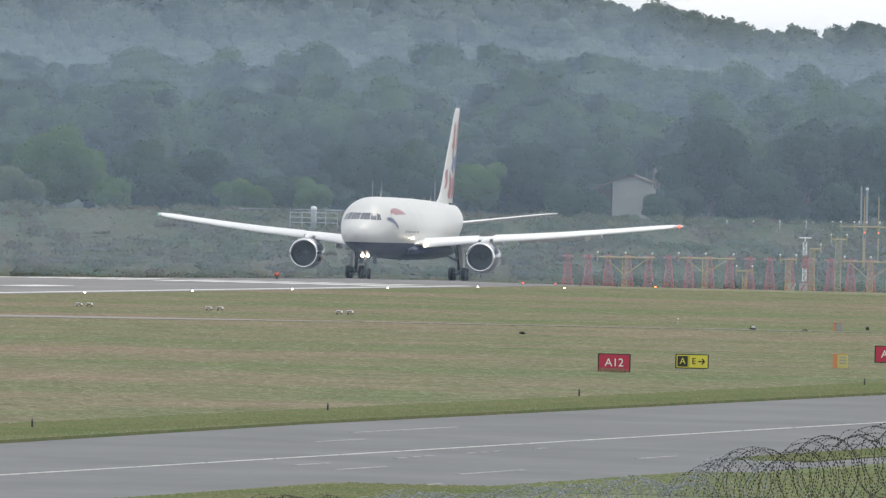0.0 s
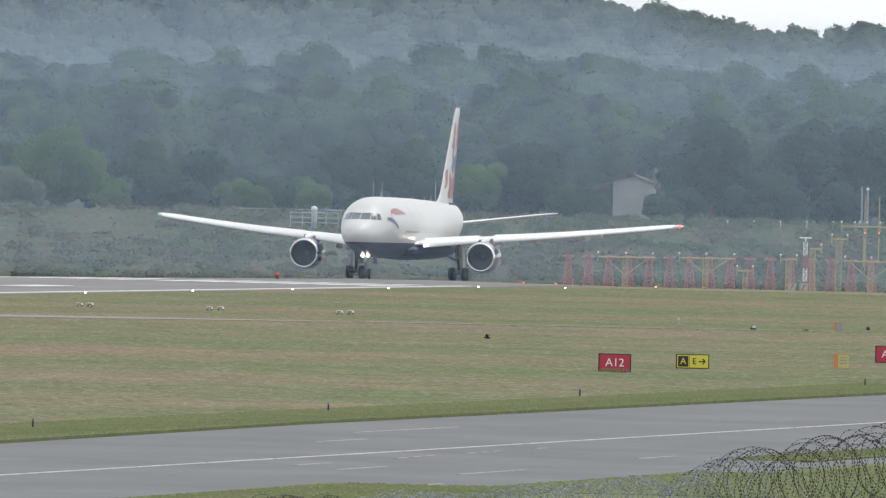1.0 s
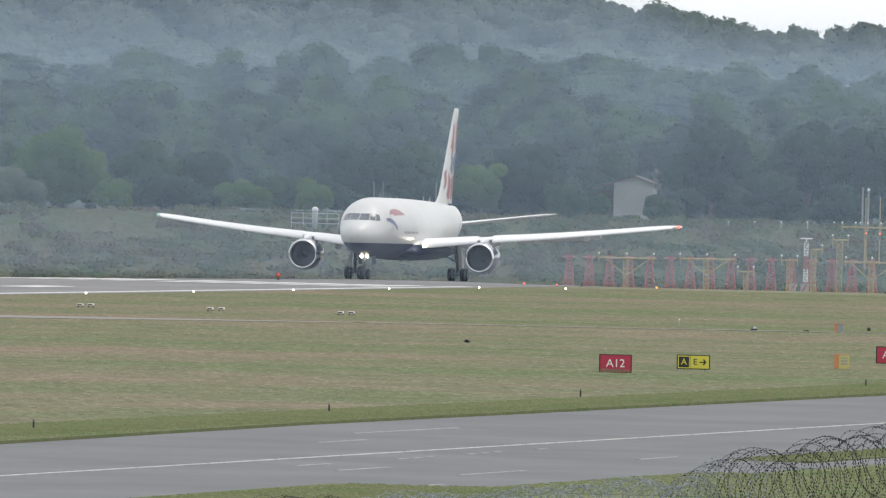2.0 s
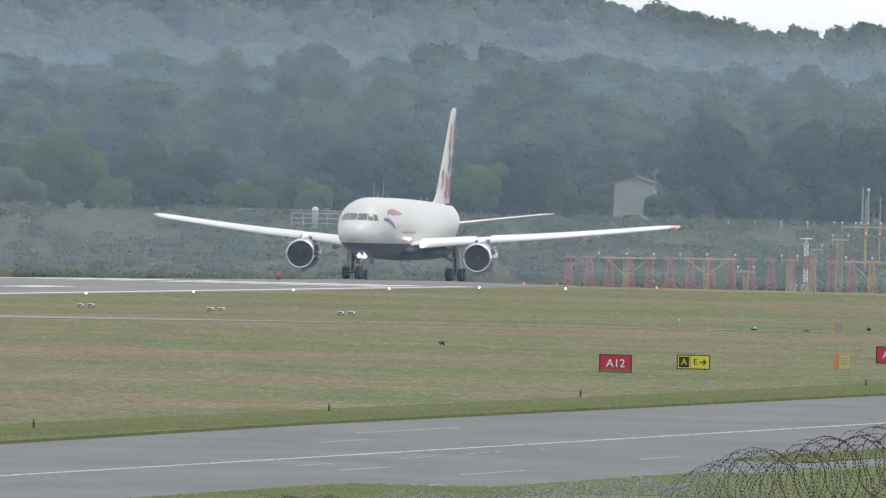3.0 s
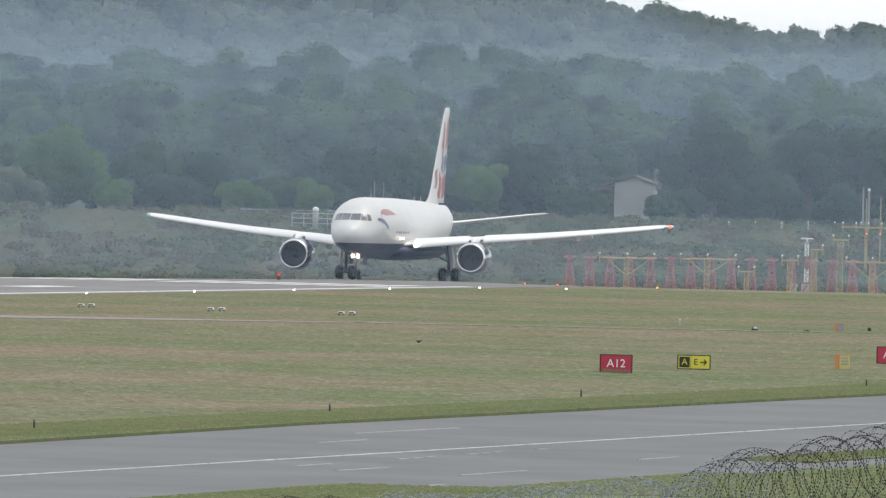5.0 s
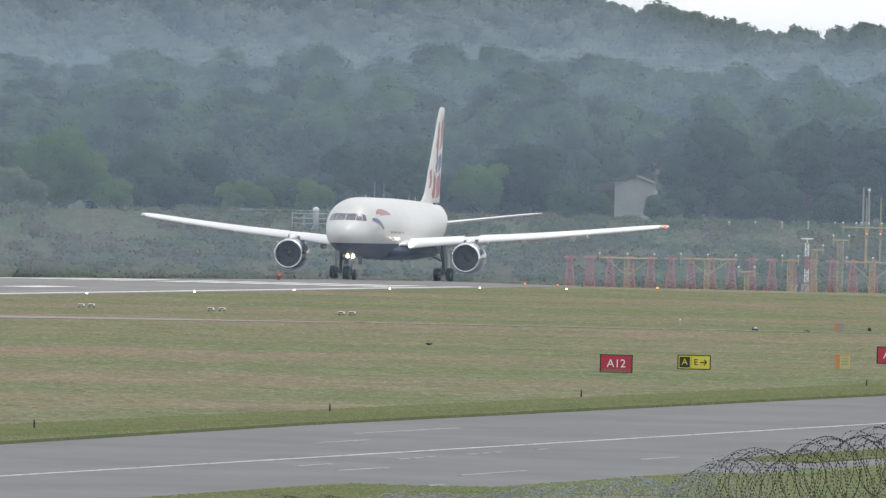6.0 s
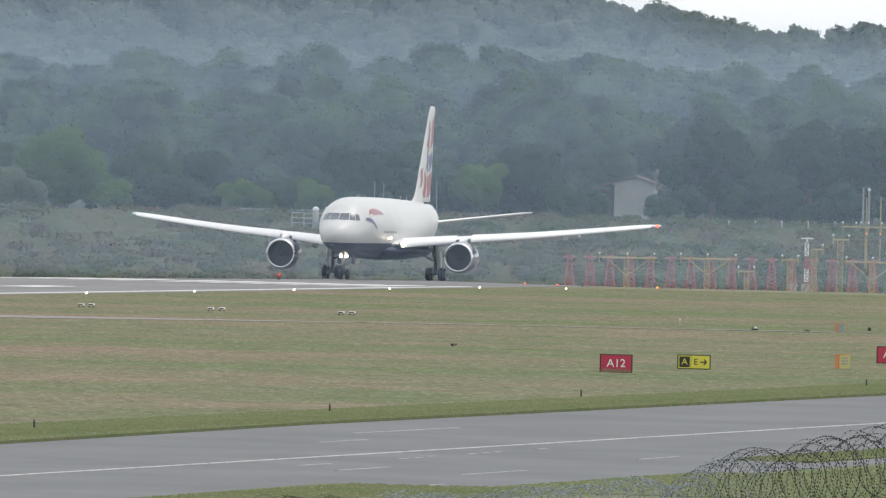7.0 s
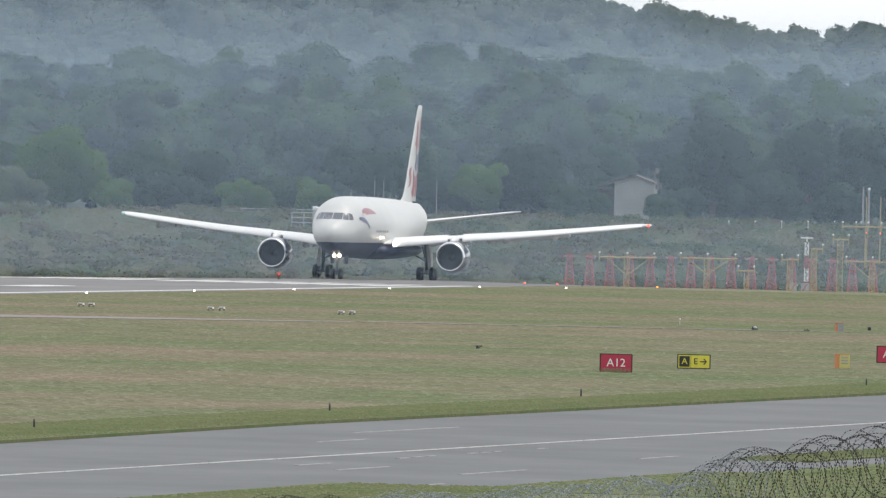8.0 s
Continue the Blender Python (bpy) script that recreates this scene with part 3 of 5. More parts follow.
def engine(root, side):
    x, z = side * 7.95, 2.12
    bm = bmesh.new()
    revolve(bm, [(14.62, 1.09), (14.35, 1.08), (14.12, 1.11), (14.0, 1.18), (14.03, 1.25), (14.3, 1.32)], x, z, 48)
    bmesh.ops.recalc_face_normals(bm, faces=bm.faces)
    e = part("intake_lip", bm, M_CHROME, None, "polished metal intake lip", True)
    e.parent = root
    bm = bmesh.new()
    revolve(bm, [(14.3, 1.32), (14.7, 1.37), (15.6, 1.41), (16.8, 1.39), (18.2, 1.28), (19.4, 1.10), (20.2, 0.98), (20.2, 0.9), (18.5, 1.0)], x, z, 48)
    bmesh.ops.recalc_face_normals(bm, faces=bm.faces)
    n = part("nacelle", bm, M_COWL, root, "midnight blue engine nacelle", True)
    bm = bmesh.new()
    revolve(bm, [(14.62, 1.09), (15.3, 1.12), (15.9, 1.12), (15.9, 0.05)], x, z, 40)
    part("intake_duct", bm, M_DARK, n, "dark intake duct", True)
    bm = bmesh.new()
    revolve(bm, [(14.95, 0.01), (15.05, 0.12), (15.3, 0.26), (15.6, 0.36)], x, z, 24)
    bmesh.ops.recalc_face_normals(bm, faces=bm.faces)
    part("spinner", bm, M_FAN, n, "grey fan spinner", True)
    for k in range(24):
        bm = bmesh.new()
        t = 2 * math.pi * k / 24
        rings = []
        for r, tw in ((0.34, 0.35), (0.75, 0.6), (1.09, 0.85)):
            c, s = math.cos(t), math.sin(t)
            d = 0.085 * (0.6 + r)
            rings.append([(x + r * c - s * q * d * 1.2, 15.55 + q * d * 1.1 * (1.4 - tw), z + r * s + c * q * d * 1.2) for q in (-1, 0, 1)])
        loft(bm, rings, closed=False)
        part("fan_blade", bm, M_FAN, n)
    # pylon
    bm = bmesh.new()
    le, te, wz, th = wing_at(7.95)
    loft(bm, [[(x - w, y, z0), (x + w, y, z0), (x + w * 0.8, y, z1), (x - w * 0.8, y, z1)]
              for y, w, z0, z1 in ((14.9, 0.12, 3.35, 3.55), (15.6, 0.24, 3.3, 3.78), (17.2, 0.30, 3.2, 3.95), (19.5, 0.28, 2.9, 3.9), (22.5, 0.1, 3.2, 3.7))],
         cap0=True, cap1=True)
    bmesh.ops.recalc_face_normals(bm, faces=bm.faces)
    bmesh.ops.bevel(bm, geom=bm.edges[:], offset=0.05, segments=2, affect="EDGES")
    part("pylon", bm, M_WING, root, "pale grey engine pylon", True)
    # vent chine on the inner side of the cowl
    for q in (1, -1):
        bm = bmesh.new()
        c, s = math.cos(radians(38)), math.sin(radians(38))
        loft(bm, [[(x + q * c * r, y, z + s * r), (x + q * c * r, y + 0.02, z + s * r + 0.03)] for y, r in ((15.0, 1.34), (15.4, 1.66), (16.6, 1.72), (16.8, 1.38))],
             closed=False)
        part("strake", bm, M_WING, n, "pale nacelle strake")


FIN = [(6.3, 34.8, 46.7, 0.66), (6.9, 37.3, 46.8, 0.62), (7.5, 39.4, 46.9, 0.58), (10.0, 41.9, 47.8, 0.48), (13.0, 44.8, 48.8, 0.36), (15.2, 46.9, 49.6, 0.26), (15.55, 47.5, 49.65, 0.12)]


HINGE = 0.68


def fin_at(z):
    return lerp_table(FIN, z)


def tail(root):
    def blade(z0, z1, c0, c1):
        """The fin's skin between two shares of its chord."""
        bm = bmesh.new()
        rings = []
        for i in range(20):
            z = z0 + (z1 - z0) * i / 19
            le, te, th = fin_at(z)
            row = [(c0 + (c1 - c0) * (k / 9) ** (1.7 if c0 < 0.1 else 1)) for k in range(10)]
            half = [th * 0.5 * (math.sqrt(c) * 1.55 * (1 - c) ** 0.75 + 0.02) for c in row]
            rings.append([(h, le + (te - le) * c, z) for c, h in zip(row, half)] + [(-h, le + (te - le) * c, z) for c, h in zip(row[::-1], half[::-1])])
        loft(bm, rings, cap0=True, cap1=True)
        bmesh.ops.recalc_face_normals(bm, faces=bm.faces)
        return bm

    f = part("fin", blade(6.3, 15.55, 0.0, HINGE), M_WHITE, root, "white swept fin with flag-like waves", True)
    rudder = part("rudder", blade(6.95, 15.5, HINGE + 0.006, 1.0), M_WHITE, root, "white rudder with flag-like waves", True)

    def wave(v0, v1, u0, u1, bend, mat, label):
        if u0 < HINGE < u1:
            wave(v0, v1, u0, HINGE - 0.01, bend, mat, label)
            wave(v0, v1, HINGE + 0.015, u1, bend, mat, label)
            return
        holder, c_lo, c_hi = (f, 0.02, HINGE - 0.01) if u1 < HINGE + 0.005 else (rudder, HINGE + 0.01, 0.98)
        for q in (1, -1):
            bm = bmesh.new()
            g = []
            for i in range(15):
                v = i / 14
                row = []
                for j in range(7):
                    u = u0 + (u1 - u0) * j / 6
                    zz = 7.4 + 8.0 * (v0 + (v1 - v0) * v) + bend * math.sin(2.2 * math.pi * u)
                    zz = min(max(zz, 7.35), 15.4)
                    le, te, th = fin_at(zz)
                    c = (u0 + (u1 - u0) * j / 6) + 0.05 * math.sin(5 * v)
                    c = min(max(c, c_lo), c_hi)
                    half = th * 0.5 * (math.sqrt(c) * 1.55 * (1 - c) ** 0.75 + 0.02) + 0.014
                    row.append((q * half, le + (te - le) * c, zz))
                g.append(row)
            loft(bm, g, closed=False)
            part("flag_wave", bm, mat, holder, label)

    wave(0.02, 0.28, 0.40, 0.97, 0.5, M_RED, "red wave")
    wave(0.05, 0.26, 0.10, 0.24, 0.5, M_RED, "red wave")
    wave(0.34, 0.52, 0.45, 0.92, 0.5, M_RIBBON_BLUE, "blue wave")
    wave(0.50, 0.78, 0.22, 0.50, 0.6, M_RED, "red wave")
    wave(0.60, 0.92, 0.66, 0.97, 0.5, M_RED, "red wave")
    for side in (1, -1):
        bm = bmesh.new()
        rows = [(0.8, 39.4, 46.6, 5.05, 0.55), (1.5, 40.0, 46.7, 5.12, 0.50), (5.0, 43.1, 47.6, 5.62, 0.34), (9.0, 46.6, 48.7, 6.18, 0.22), (9.35, 47.2, 48.75, 6.23, 0.10)]
        loft(bm, [[(side * p[0], p[1], p[2]) for p in section(r[0], r[1], 0.8 + 8.55 * i / 12, r[2], r[3])]
                  for i in range(13) for r in [lerp_table(rows, 0.8 + 8.55 * i / 12)]], cap1=True)
        bmesh.ops.recalc_face_normals(bm, faces=bm.faces)
        part("tailplane", bm, M_WING, root, "pale grey tailplane", True)
    return rudder


WHEELS = []


def wheel(root, x, y, r, w):
    bm = bmesh.new()
    prof = [(-w / 2 + 0.02, r * 0.52), (-w / 2, r * 0.7), (-w / 2 + 0.03, r * 0.9), (-w / 4, r), (w / 4, r), (w / 2 - 0.03, r * 0.9), (w / 2, r * 0.7), (w / 2 - 0.02, r * 0.52)]
    revolve(bm, prof, seg=28)
    bmesh.ops.rotate(bm, cent=(0, 0, 0), matrix=Matrix.Rotation(radians(90), 3, "Z"), verts=bm.verts)
    bmesh.ops.recalc_face_normals(bm, faces=bm.faces)
    t = part("wheel", bm, M_TYRE, root, "black rubber landing gear wheel", True)
    bm = bmesh.new()
    revolve(bm, [(-w / 2 + 0.05, 0.04), (-w / 2 + 0.05, r * 0.3), (-w / 2 + 0.02, r * 0.54), (w / 2 - 0.02, r * 0.54), (w / 2 - 0.05, r * 0.3), (w / 2 - 0.05, 0.04)], seg=20)
    for k in range(6):
        c, s = math.cos(k * math.pi / 3), math.sin(k * math.pi / 3)
        ball(bm, (r * 0.38 * c, w / 2 - 0.04, r * 0.38 * s), 0.035, 1)
        ball(bm, (r * 0.38 * c, -w / 2 + 0.04, r * 0.38 * s), 0.035, 1)
    bmesh.ops.rotate(bm, cent=(0, 0, 0), matrix=Matrix.Rotation(radians(90), 3, "Z"), verts=bm.verts)
    part("hub", bm, M_METAL, t, "grey metal wheel hub")
    t.matrix_basis = pose(x, y, r)
    WHEELS.append((t, x, y, r))


def landing_gear(root):
    # nose gear
    bm = bmesh.new()
    rod(bm, (0, 0, 0.47), (0, 0.12, 2.4), 0.09, 0.13, 14)
    rod(bm, (-0.30, 0, 0.47), (0.30, 0, 0.47), 0.07)
    rod(bm, (0, 0.05, 1.1), (0, 1.5, 2.3), 0.05)
    rod(bm, (0, -0.12, 0.8), (0, -0.22, 1.2), 0.04)
    part("nose_gear_leg", bm, M_METAL, root, "grey metal nose gear leg", True)
    for x in (-0.31, 0.31):
        wheel(root, x, 0, 0.47, 0.36)
    for x in (-0.24, 0.24):
        bm = bmesh.new()
        rod(bm, (x, -0.34, 2.06), (x, -0.12, 2.06), 0.145, 0.1, 16)
        part("nose_lamp", bm, M_LAMP, root, "lit lamp on the nose gear leg")
        bm = bmesh.new()
        s = 1 if x > 0 else -1
        box(bm, s * 0.62 - 0.02, s * 0.62 + 0.02, 0.2, 2.2, 1.35, 2.1, 0.01)
        part("nose_gear_door", bm, M_BLUE, root, "open blue nose gear door")
    # main gear
    for s in (1, -1):
        bm = bmesh.new()
        rod(bm, (s * 4.65, 22.76, 0.75), (s * 4.55, 22.6, 3.3), 0.14, 0.20, 16)
        rod(bm, (s * 4.6, 22.7, 1.7), (s * 2.6, 22.3, 2.7), 0.08)
        rod(bm, (s * 4.6, 22.7, 1.5), (s * 4.5, 20.9, 3.0), 0.07)
        rod(bm, (s * 4.65, 22.0, 0.6), (s * 4.65, 23.5, 0.6), 0.11)
        rod(bm, (s * 4.65, 22.76, 0.6), (s * 4.65, 22.76, 0.9), 0.16)
        for y in (22.05, 23.47):
            rod(bm, (s * 4.65 - 0.6, y, 0.58), (s * 4.65 + 0.6, y, 0.58), 0.07)
        part("main_gear_leg", bm, M_METAL, root, "grey metal main gear leg and bogie beam", True)
        bm = bmesh.new()
        loft(bm, [[(s * 4.86, 22.2, 1.0), (s * 5.10, 22.3, 1.0), (s * 5.12, 23.1, 1.0), (s * 5.06, 23.1, 1.0)],
                  [(s * 4.78, 22.0, 2.1), (s * 5.06, 22.1, 2.1), (s * 5.08, 23.4, 2.1), (s * 5.02, 23.4, 2.1)],
                  [(s * 4.66, 21.9, 3.1), (s * 4.88, 22.0, 3.1), (s * 4.90, 23.5, 3.1), (s * 4.84, 23.5, 3.1)]], cap0=True, cap1=True)
        bmesh.ops.recalc_face_normals(bm, faces=bm.faces)
        # The door's lit look is put into a lighter white than the hull's.
        part("main_gear_door", bm, M_SIGN_WHITE, root, "white main gear leg door, lightened to look lit")
        for x in (-0.57, 0.57):
            for y in (22.05, 23.47):
                wheel(root, s * 4.65 + x, y, 0.58, 0.43)


# place of the nose gear, heading and pitch: t, share of the way rolled, heading
ROLLED = [(0.0, 0.0), (0.5, 0.0), (1.0, 0.012), (1.5, 0.038), (2.2, 0.085), (3.0, 0.148), (3.5, 0.197), (4.0, 0.252), (4.5, 0.313), (5.2, 0.416),
          (6.0, 0.556), (6.5, 0.662), (7.0, 0.775), (7.5, 0.893), (8.0, 1.0)]
HEADING = [(0.0, 9.3), (1.5, 9.28), (3.0, 9.22), (4.5, 9.2), (6.0, 9.1), (6.5, 9.0), (7.0, 8.78), (7.5, 8.5), (8.0, 8.2)]
START, END = (-6.82, 2348.0), (-9.42, 2331.3)


def airliner():
    root = thing("airliner", pose(START[0], START[1], 0), "white twin-engine airliner with midnight blue belly, rolling on the runway", "airliner")
    fuselage(root)
    for s in (1, -1):
        wing(root, s)
        engine(root, s)
    rudder = tail(root)
    landing_gear(root)
    return root, rudder


PLANE, RUDDER = airliner()


# ---- foliage ----
def mesh_from(name, verts, faces, mat, normals=None):
    """faces: an array of equal faces, or several such arrays."""
    me = bpy.data.meshes.new(name)
    me.vertices.add(len(verts))
    me.vertices.foreach_set("co", np.asarray(verts, dtype=np.float32).ravel())
    blocks = [np.asarray(b, dtype=np.int32) for b in (faces if isinstance(faces, list) else [faces])]
    sizes = np.concatenate([np.full(len(b), b.shape[1], dtype=np.int32) for b in blocks])
    loops = np.concatenate([b.ravel() for b in blocks])
    me.loops.add(len(loops))
    me.loops.foreach_set("vertex_index", loops)
    me.polygons.add(len(sizes))
    starts = np.concatenate([[0], np.cumsum(sizes)[:-1]]).astype(np.int32)
    me.polygons.foreach_set("loop_start", starts)
    me.update(calc_edges=True)
    me.materials.append(mat)
    if normals is not None:
        me.shade_smooth()
        me.normals_split_custom_set_from_vertices(normals.tolist())
    return me


def sprays(rng, centres, normals, size, spread=0.9, aspect=1.0):
    """Leaf sprays: one small bent four-sided leaf clump at each centre, turned roughly along its normal."""
    k = len(centres)
    nrm = normals + rng.normal(0, spread, (k, 3))
    nrm /= np.linalg.norm(nrm, axis=1)[:, None] + 1e-9
    out = normals / (np.linalg.norm(normals, axis=1)[:, None] + 1e-9)
    nrm += out * np.maximum(0, 0.45 - np.sum(nrm * out, axis=1))[:, None]
    nrm /= np.linalg.norm(nrm, axis=1)[:, None] + 1e-9
    ref = rng.normal(0, 1, (k, 3))
    u = np.cross(nrm, ref)
    u /= np.linalg.norm(u, axis=1)[:, None] + 1e-9
    v = np.cross(nrm, u)
    s = size * rng.uniform(0.55, 1.25, (k, 1))
    bend = nrm * s * rng.uniform(-0.35, 0.35, (k, 1))
    p0, p1, p2, p3 = centres - u * s, centres - v * s * aspect + bend, centres + u * s, centres + v * s * aspect + bend
    verts = np.stack([p0, p1, p2, p3], axis=1).reshape(-1, 3)
    faces = np.arange(4 * k).reshape(k, 4)
    return verts, faces


def crown_lobes(rng, half, height, lobes, conifer=False):
    """Centres and radii of a crown's leafy masses; base of the tree at 0."""
    cs, rs = [], []
    for i in range(lobes):
        if conifer:
            f = (i + 0.5) / lobes
            ang = rng.uniform(0, 6.283)
            rr = half * (1 - f) * 0.45
            cs.append((rr * math.cos(ang), rr * math.sin(ang), height * (0.15 + 0.82 * f)))
            w = half * (1 - f) * 0.7 + 0.25
            rs.append((w, w, height * 0.09))
            continue
        d = rng.normal(0, 1, 3)
        d /= np.linalg.norm(d)
        q = rng.uniform(0.2, 0.80)
        c = np.array([d[0] * half * q, d[1] * half * q, height * 0.52 + d[2] * height * 0.46 * q])
        r = half * rng.uniform(0.20, 0.46)
        cs.append(c)
        rs.append((r, r, r * 0.85))
    return np.array(cs), np.array(rs)


def crown_points(rng, cs, rs, count):
    """Points and outward directions over the outside of the masses."""
    area = rs[:, 0] * rs[:, 2]
    share_of = np.maximum(6, (count * area / area.sum()).astype(int))
    which = np.repeat(np.arange(len(cs)), share_of)
    d = rng.normal(0, 1, (len(which), 3))
    d /= np.linalg.norm(d, axis=1)[:, None]
    d[:, 2] = np.where(d[:, 2] < -0.45, -d[:, 2], d[:, 2])
    p = cs[which] + d * rs[which] * rng.uniform(0.87, 1.09, (len(which), 1))
    inside = (np.sum(((p[:, None, :] - cs[None]) / rs[None]) ** 2, axis=2) < 0.60).any(axis=1)
    return p[~inside], d[~inside]


def ball_of(sub):
    bm = bmesh.new()
    bmesh.ops.create_icosphere(bm, subdivisions=sub, radius=1.0)
    out = np.array([tuple(v.co) for v in bm.verts]), np.array([[v.index for v in f.verts] for f in bm.faces])
    bm.free()
    return out


BALLS = {1: ball_of(1), 2: ball_of(2)}


def leafy(rng, half, height, lobes, count, size, conifer=False, core=2):
    """A crown: sprays over closed inner masses. Gives vertices, four-sided sprays, three-sided masses and soft directions."""
    cs, rs = crown_lobes(rng, half, height, lobes, conifer)
    p, n = crown_points(rng, cs, rs, count)
    v, f = sprays(rng, p, n, size, 0.42)
    out = p - np.array([0, 0, height * 0.45])
    out /= np.linalg.norm(out, axis=1)[:, None] + 1e-9
    # soft foliage shading: each spray shades with its mass and with the whole crown
    soft = [np.repeat(0.75 * n + 0.5 * out + rng.normal(0, 0.12, n.shape), 4, axis=0)]
    vs, tris, base = [v], [], len(v)
    for k, (c, r) in enumerate(zip(cs, rs)):
        bv, bf = BALLS[core if r[0] > 0.5 else 1]
        vs.append(c + bv * r * 0.83)
        soft.append(0.6 * bv + 0.4 * np.array([0, 0, 1.0]))
        tris.append(bf + base)
        base += len(bv)
    soft = np.concatenate(soft)
    return np.concatenate(vs), f, np.concatenate(tris), soft / (np.linalg.norm(soft, axis=1)[:, None] + 1e-9)


def crown(name, seed, half, height, lobes, count, size, mat, conifer=False):
    rng = np.random.default_rng(seed)
    v, quads, tris, soft = leafy(rng, half, height, lobes, count, size, conifer)
    return mesh_from(name, v, [quads, tris], mat, soft)


def tree(x, y, top, half, mat, seed, label, lobes=22, count=2600, size=0.30):
    z = ground_z(x, y)
    h = top - z
    root = thing("tree", pose(x, y, z - 0.1), label, "tree", "trees behind the bank")
    cr = new("crown", crown("crown", seed, half, h, lobes, count, size, mat))
    cr.parent = root
    rng = np.random.default_rng(seed + 900)
    bm = bmesh.new()
    r = 0.035 * h
    rod(bm, (0, 0, 0), (0.1, 0, h * 0.55), r, r * 0.55, 9)
    for _ in range(7):
        a, z0 = rng.uniform(0, 6.28), h * rng.uniform(0.25, 0.5)
        q = half * rng.uniform(0.4, 0.7)
        rod(bm, (0.05, 0, z0), (q * math.cos(a), q * math.sin(a), z0 + h * rng.uniform(0.12, 0.3)), r * 0.4, r * 0.12, 6)
    part("trunk", bm, M_BARK, root, "grey trunk and limbs")
    return root


TREES = [
    (-39.0, 2720, 13.2, 5.0, M_LEAF_LIGHT), (-33.7, 2700, 7.8, 2.3, M_LEAF_LIGHT), (-43.6, 2690, 8.4, 3.8, M_LEAF_PALE),
    (-20.6, 2710, 8.0, 2.9, M_LEAF_LIGHT), (-16.0, 2715, 8.2, 3.5, M_LEAF_MID), (-13.3, 2705, 8.2, 2.4, M_LEAF_LIGHT),
    (3.6, 2720, 11.1, 3.0, M_LEAF_LIGHT), (8.5, 2725, 12.9, 4.4, M_LEAF_DARK), (12.3, 2710, 8.7, 2.7, M_LEAF_MID),
    (27.5, 2742, 15.6, 5.5, M_LEAF_DARK), (22.0, 2700, 7.4, 2.0, M_LEAF_MID), (15.6, 2712, 7.9, 1.7, M_LEAF_MID), (37.6, 2760, 16.5, 5.3, M_LEAF_DARK),
    (43.9, 2750, 16.2, 4.8, M_LEAF_DARK), (-31.0, 2760, 12.3, 3.8, M_LEAF_MID), (-25.7, 2760, 11.3, 3.8, M_LEAF_DARK),
    (-9.9, 2765, 12.3, 4.2, M_LEAF_DARK), (-4.0, 2770, 13.0, 3.8, M_LEAF_MID), (15.5, 2785, 14.0, 3.8, M_LEAF_MID),
    (-45.3, 2770, 12.0, 3.8, M_LEAF_MID), (33.6, 2710, 10.4, 3.0, M_LEAF_DARK), (40.5, 2705, 9.4, 2.5, M_LEAF_DARK),
    (24.2, 2720, 8.5, 2.4, M_LEAF_DARK), (0.0, 2735, 9.5, 3.0, M_LEAF_DARK), (-28.5, 2735, 8.5, 3.0, M_LEAF_DARK), (30.5, 2725, 9.0, 2.8, M_LEAF_DARK),
]
LEAF_WORDS = {M_LEAF_LIGHT.name: "broadleaf tree with a light green rounded crown", M_LEAF_PALE.name: "low tree with a pale grey-green crown",
              M_LEAF_MID.name: "broadleaf tree with a dense green crown", M_LEAF_DARK.name: "tall broadleaf tree with a dark green crown"}
for k, (x, y, top, half, mat) in enumerate(TREES):
    tree(x, y, top, half, mat, 40 + k, LEAF_WORDS[mat.name], lobes=int(18 + half * 5), count=int(4500 + half * 3200), size=0.12 + 0.012 * half)


def gather(name, pieces, mat):
    """Many crowns (place, vertices, sprays, masses, directions) as one mesh."""
    vs, quads, tris, ns, base = [], [], [], [], 0
    for place, v, q, t, n in pieces:
        vs.append(v + np.array(place))
        quads.append(q + base)
        tris.append(t + base)
        ns.append(n)
        base += len(v)
    return new(name, mesh_from(name, np.concatenate(vs), [np.concatenate(quads), np.concatenate(tris)], mat, np.concatenate(ns)))


def woodland(name, rows, width, spacing, mat, seed, label, quads, size, tall, gap=0.0, even_from=9999):
    """Far wood: whole crowns joined into one mesh. From even_from on the crowns are of nearly one height."""
    rng = np.random.default_rng(seed)
    pieces = []
    for y in rows:
        x = -width * y / 3000
        while x < width * y / 3000:
            x += spacing * rng.uniform(0.6, 1.35)
            if rng.random() < gap:
                continue
            yy = y + rng.uniform(-22, 22)
            h = tall * rng.uniform(0.72, 1.2)
            if y > even_from:
                h = tall * (rng.uniform(0.84, 0.96) if x < 42 else rng.uniform(0.76, 1.02))
            con = rng.random() < (0.012 if tall > 11 else 0.0)
            half = (0.33 if con else 0.46) * h * rng.uniform(0.85, 1.2)
            near = abs(x) < 56 * y / 3000
            pieces.append(((x, yy, ground_z(x, yy) - 0.4), *leafy(rng, half, h * (1.05 if con else 1), int(rng.integers(16, 26)) if near else 8,
                                                                  quads if near else quads // 10, size if near else size * 3, con, 2 if near else 1)))
    return tagged(gather(name, pieces, mat), label, "woodland", kind="stuff")


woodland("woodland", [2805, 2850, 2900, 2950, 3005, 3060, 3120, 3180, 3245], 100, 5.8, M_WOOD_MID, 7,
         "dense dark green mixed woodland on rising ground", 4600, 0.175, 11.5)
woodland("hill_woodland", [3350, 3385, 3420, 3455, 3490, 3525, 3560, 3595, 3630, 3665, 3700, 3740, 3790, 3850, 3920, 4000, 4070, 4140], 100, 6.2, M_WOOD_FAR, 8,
         "woodland covering the distant hill, haze paleness in its leaf colour", 1100, 0.34, 10.5, 0.03, 3720)


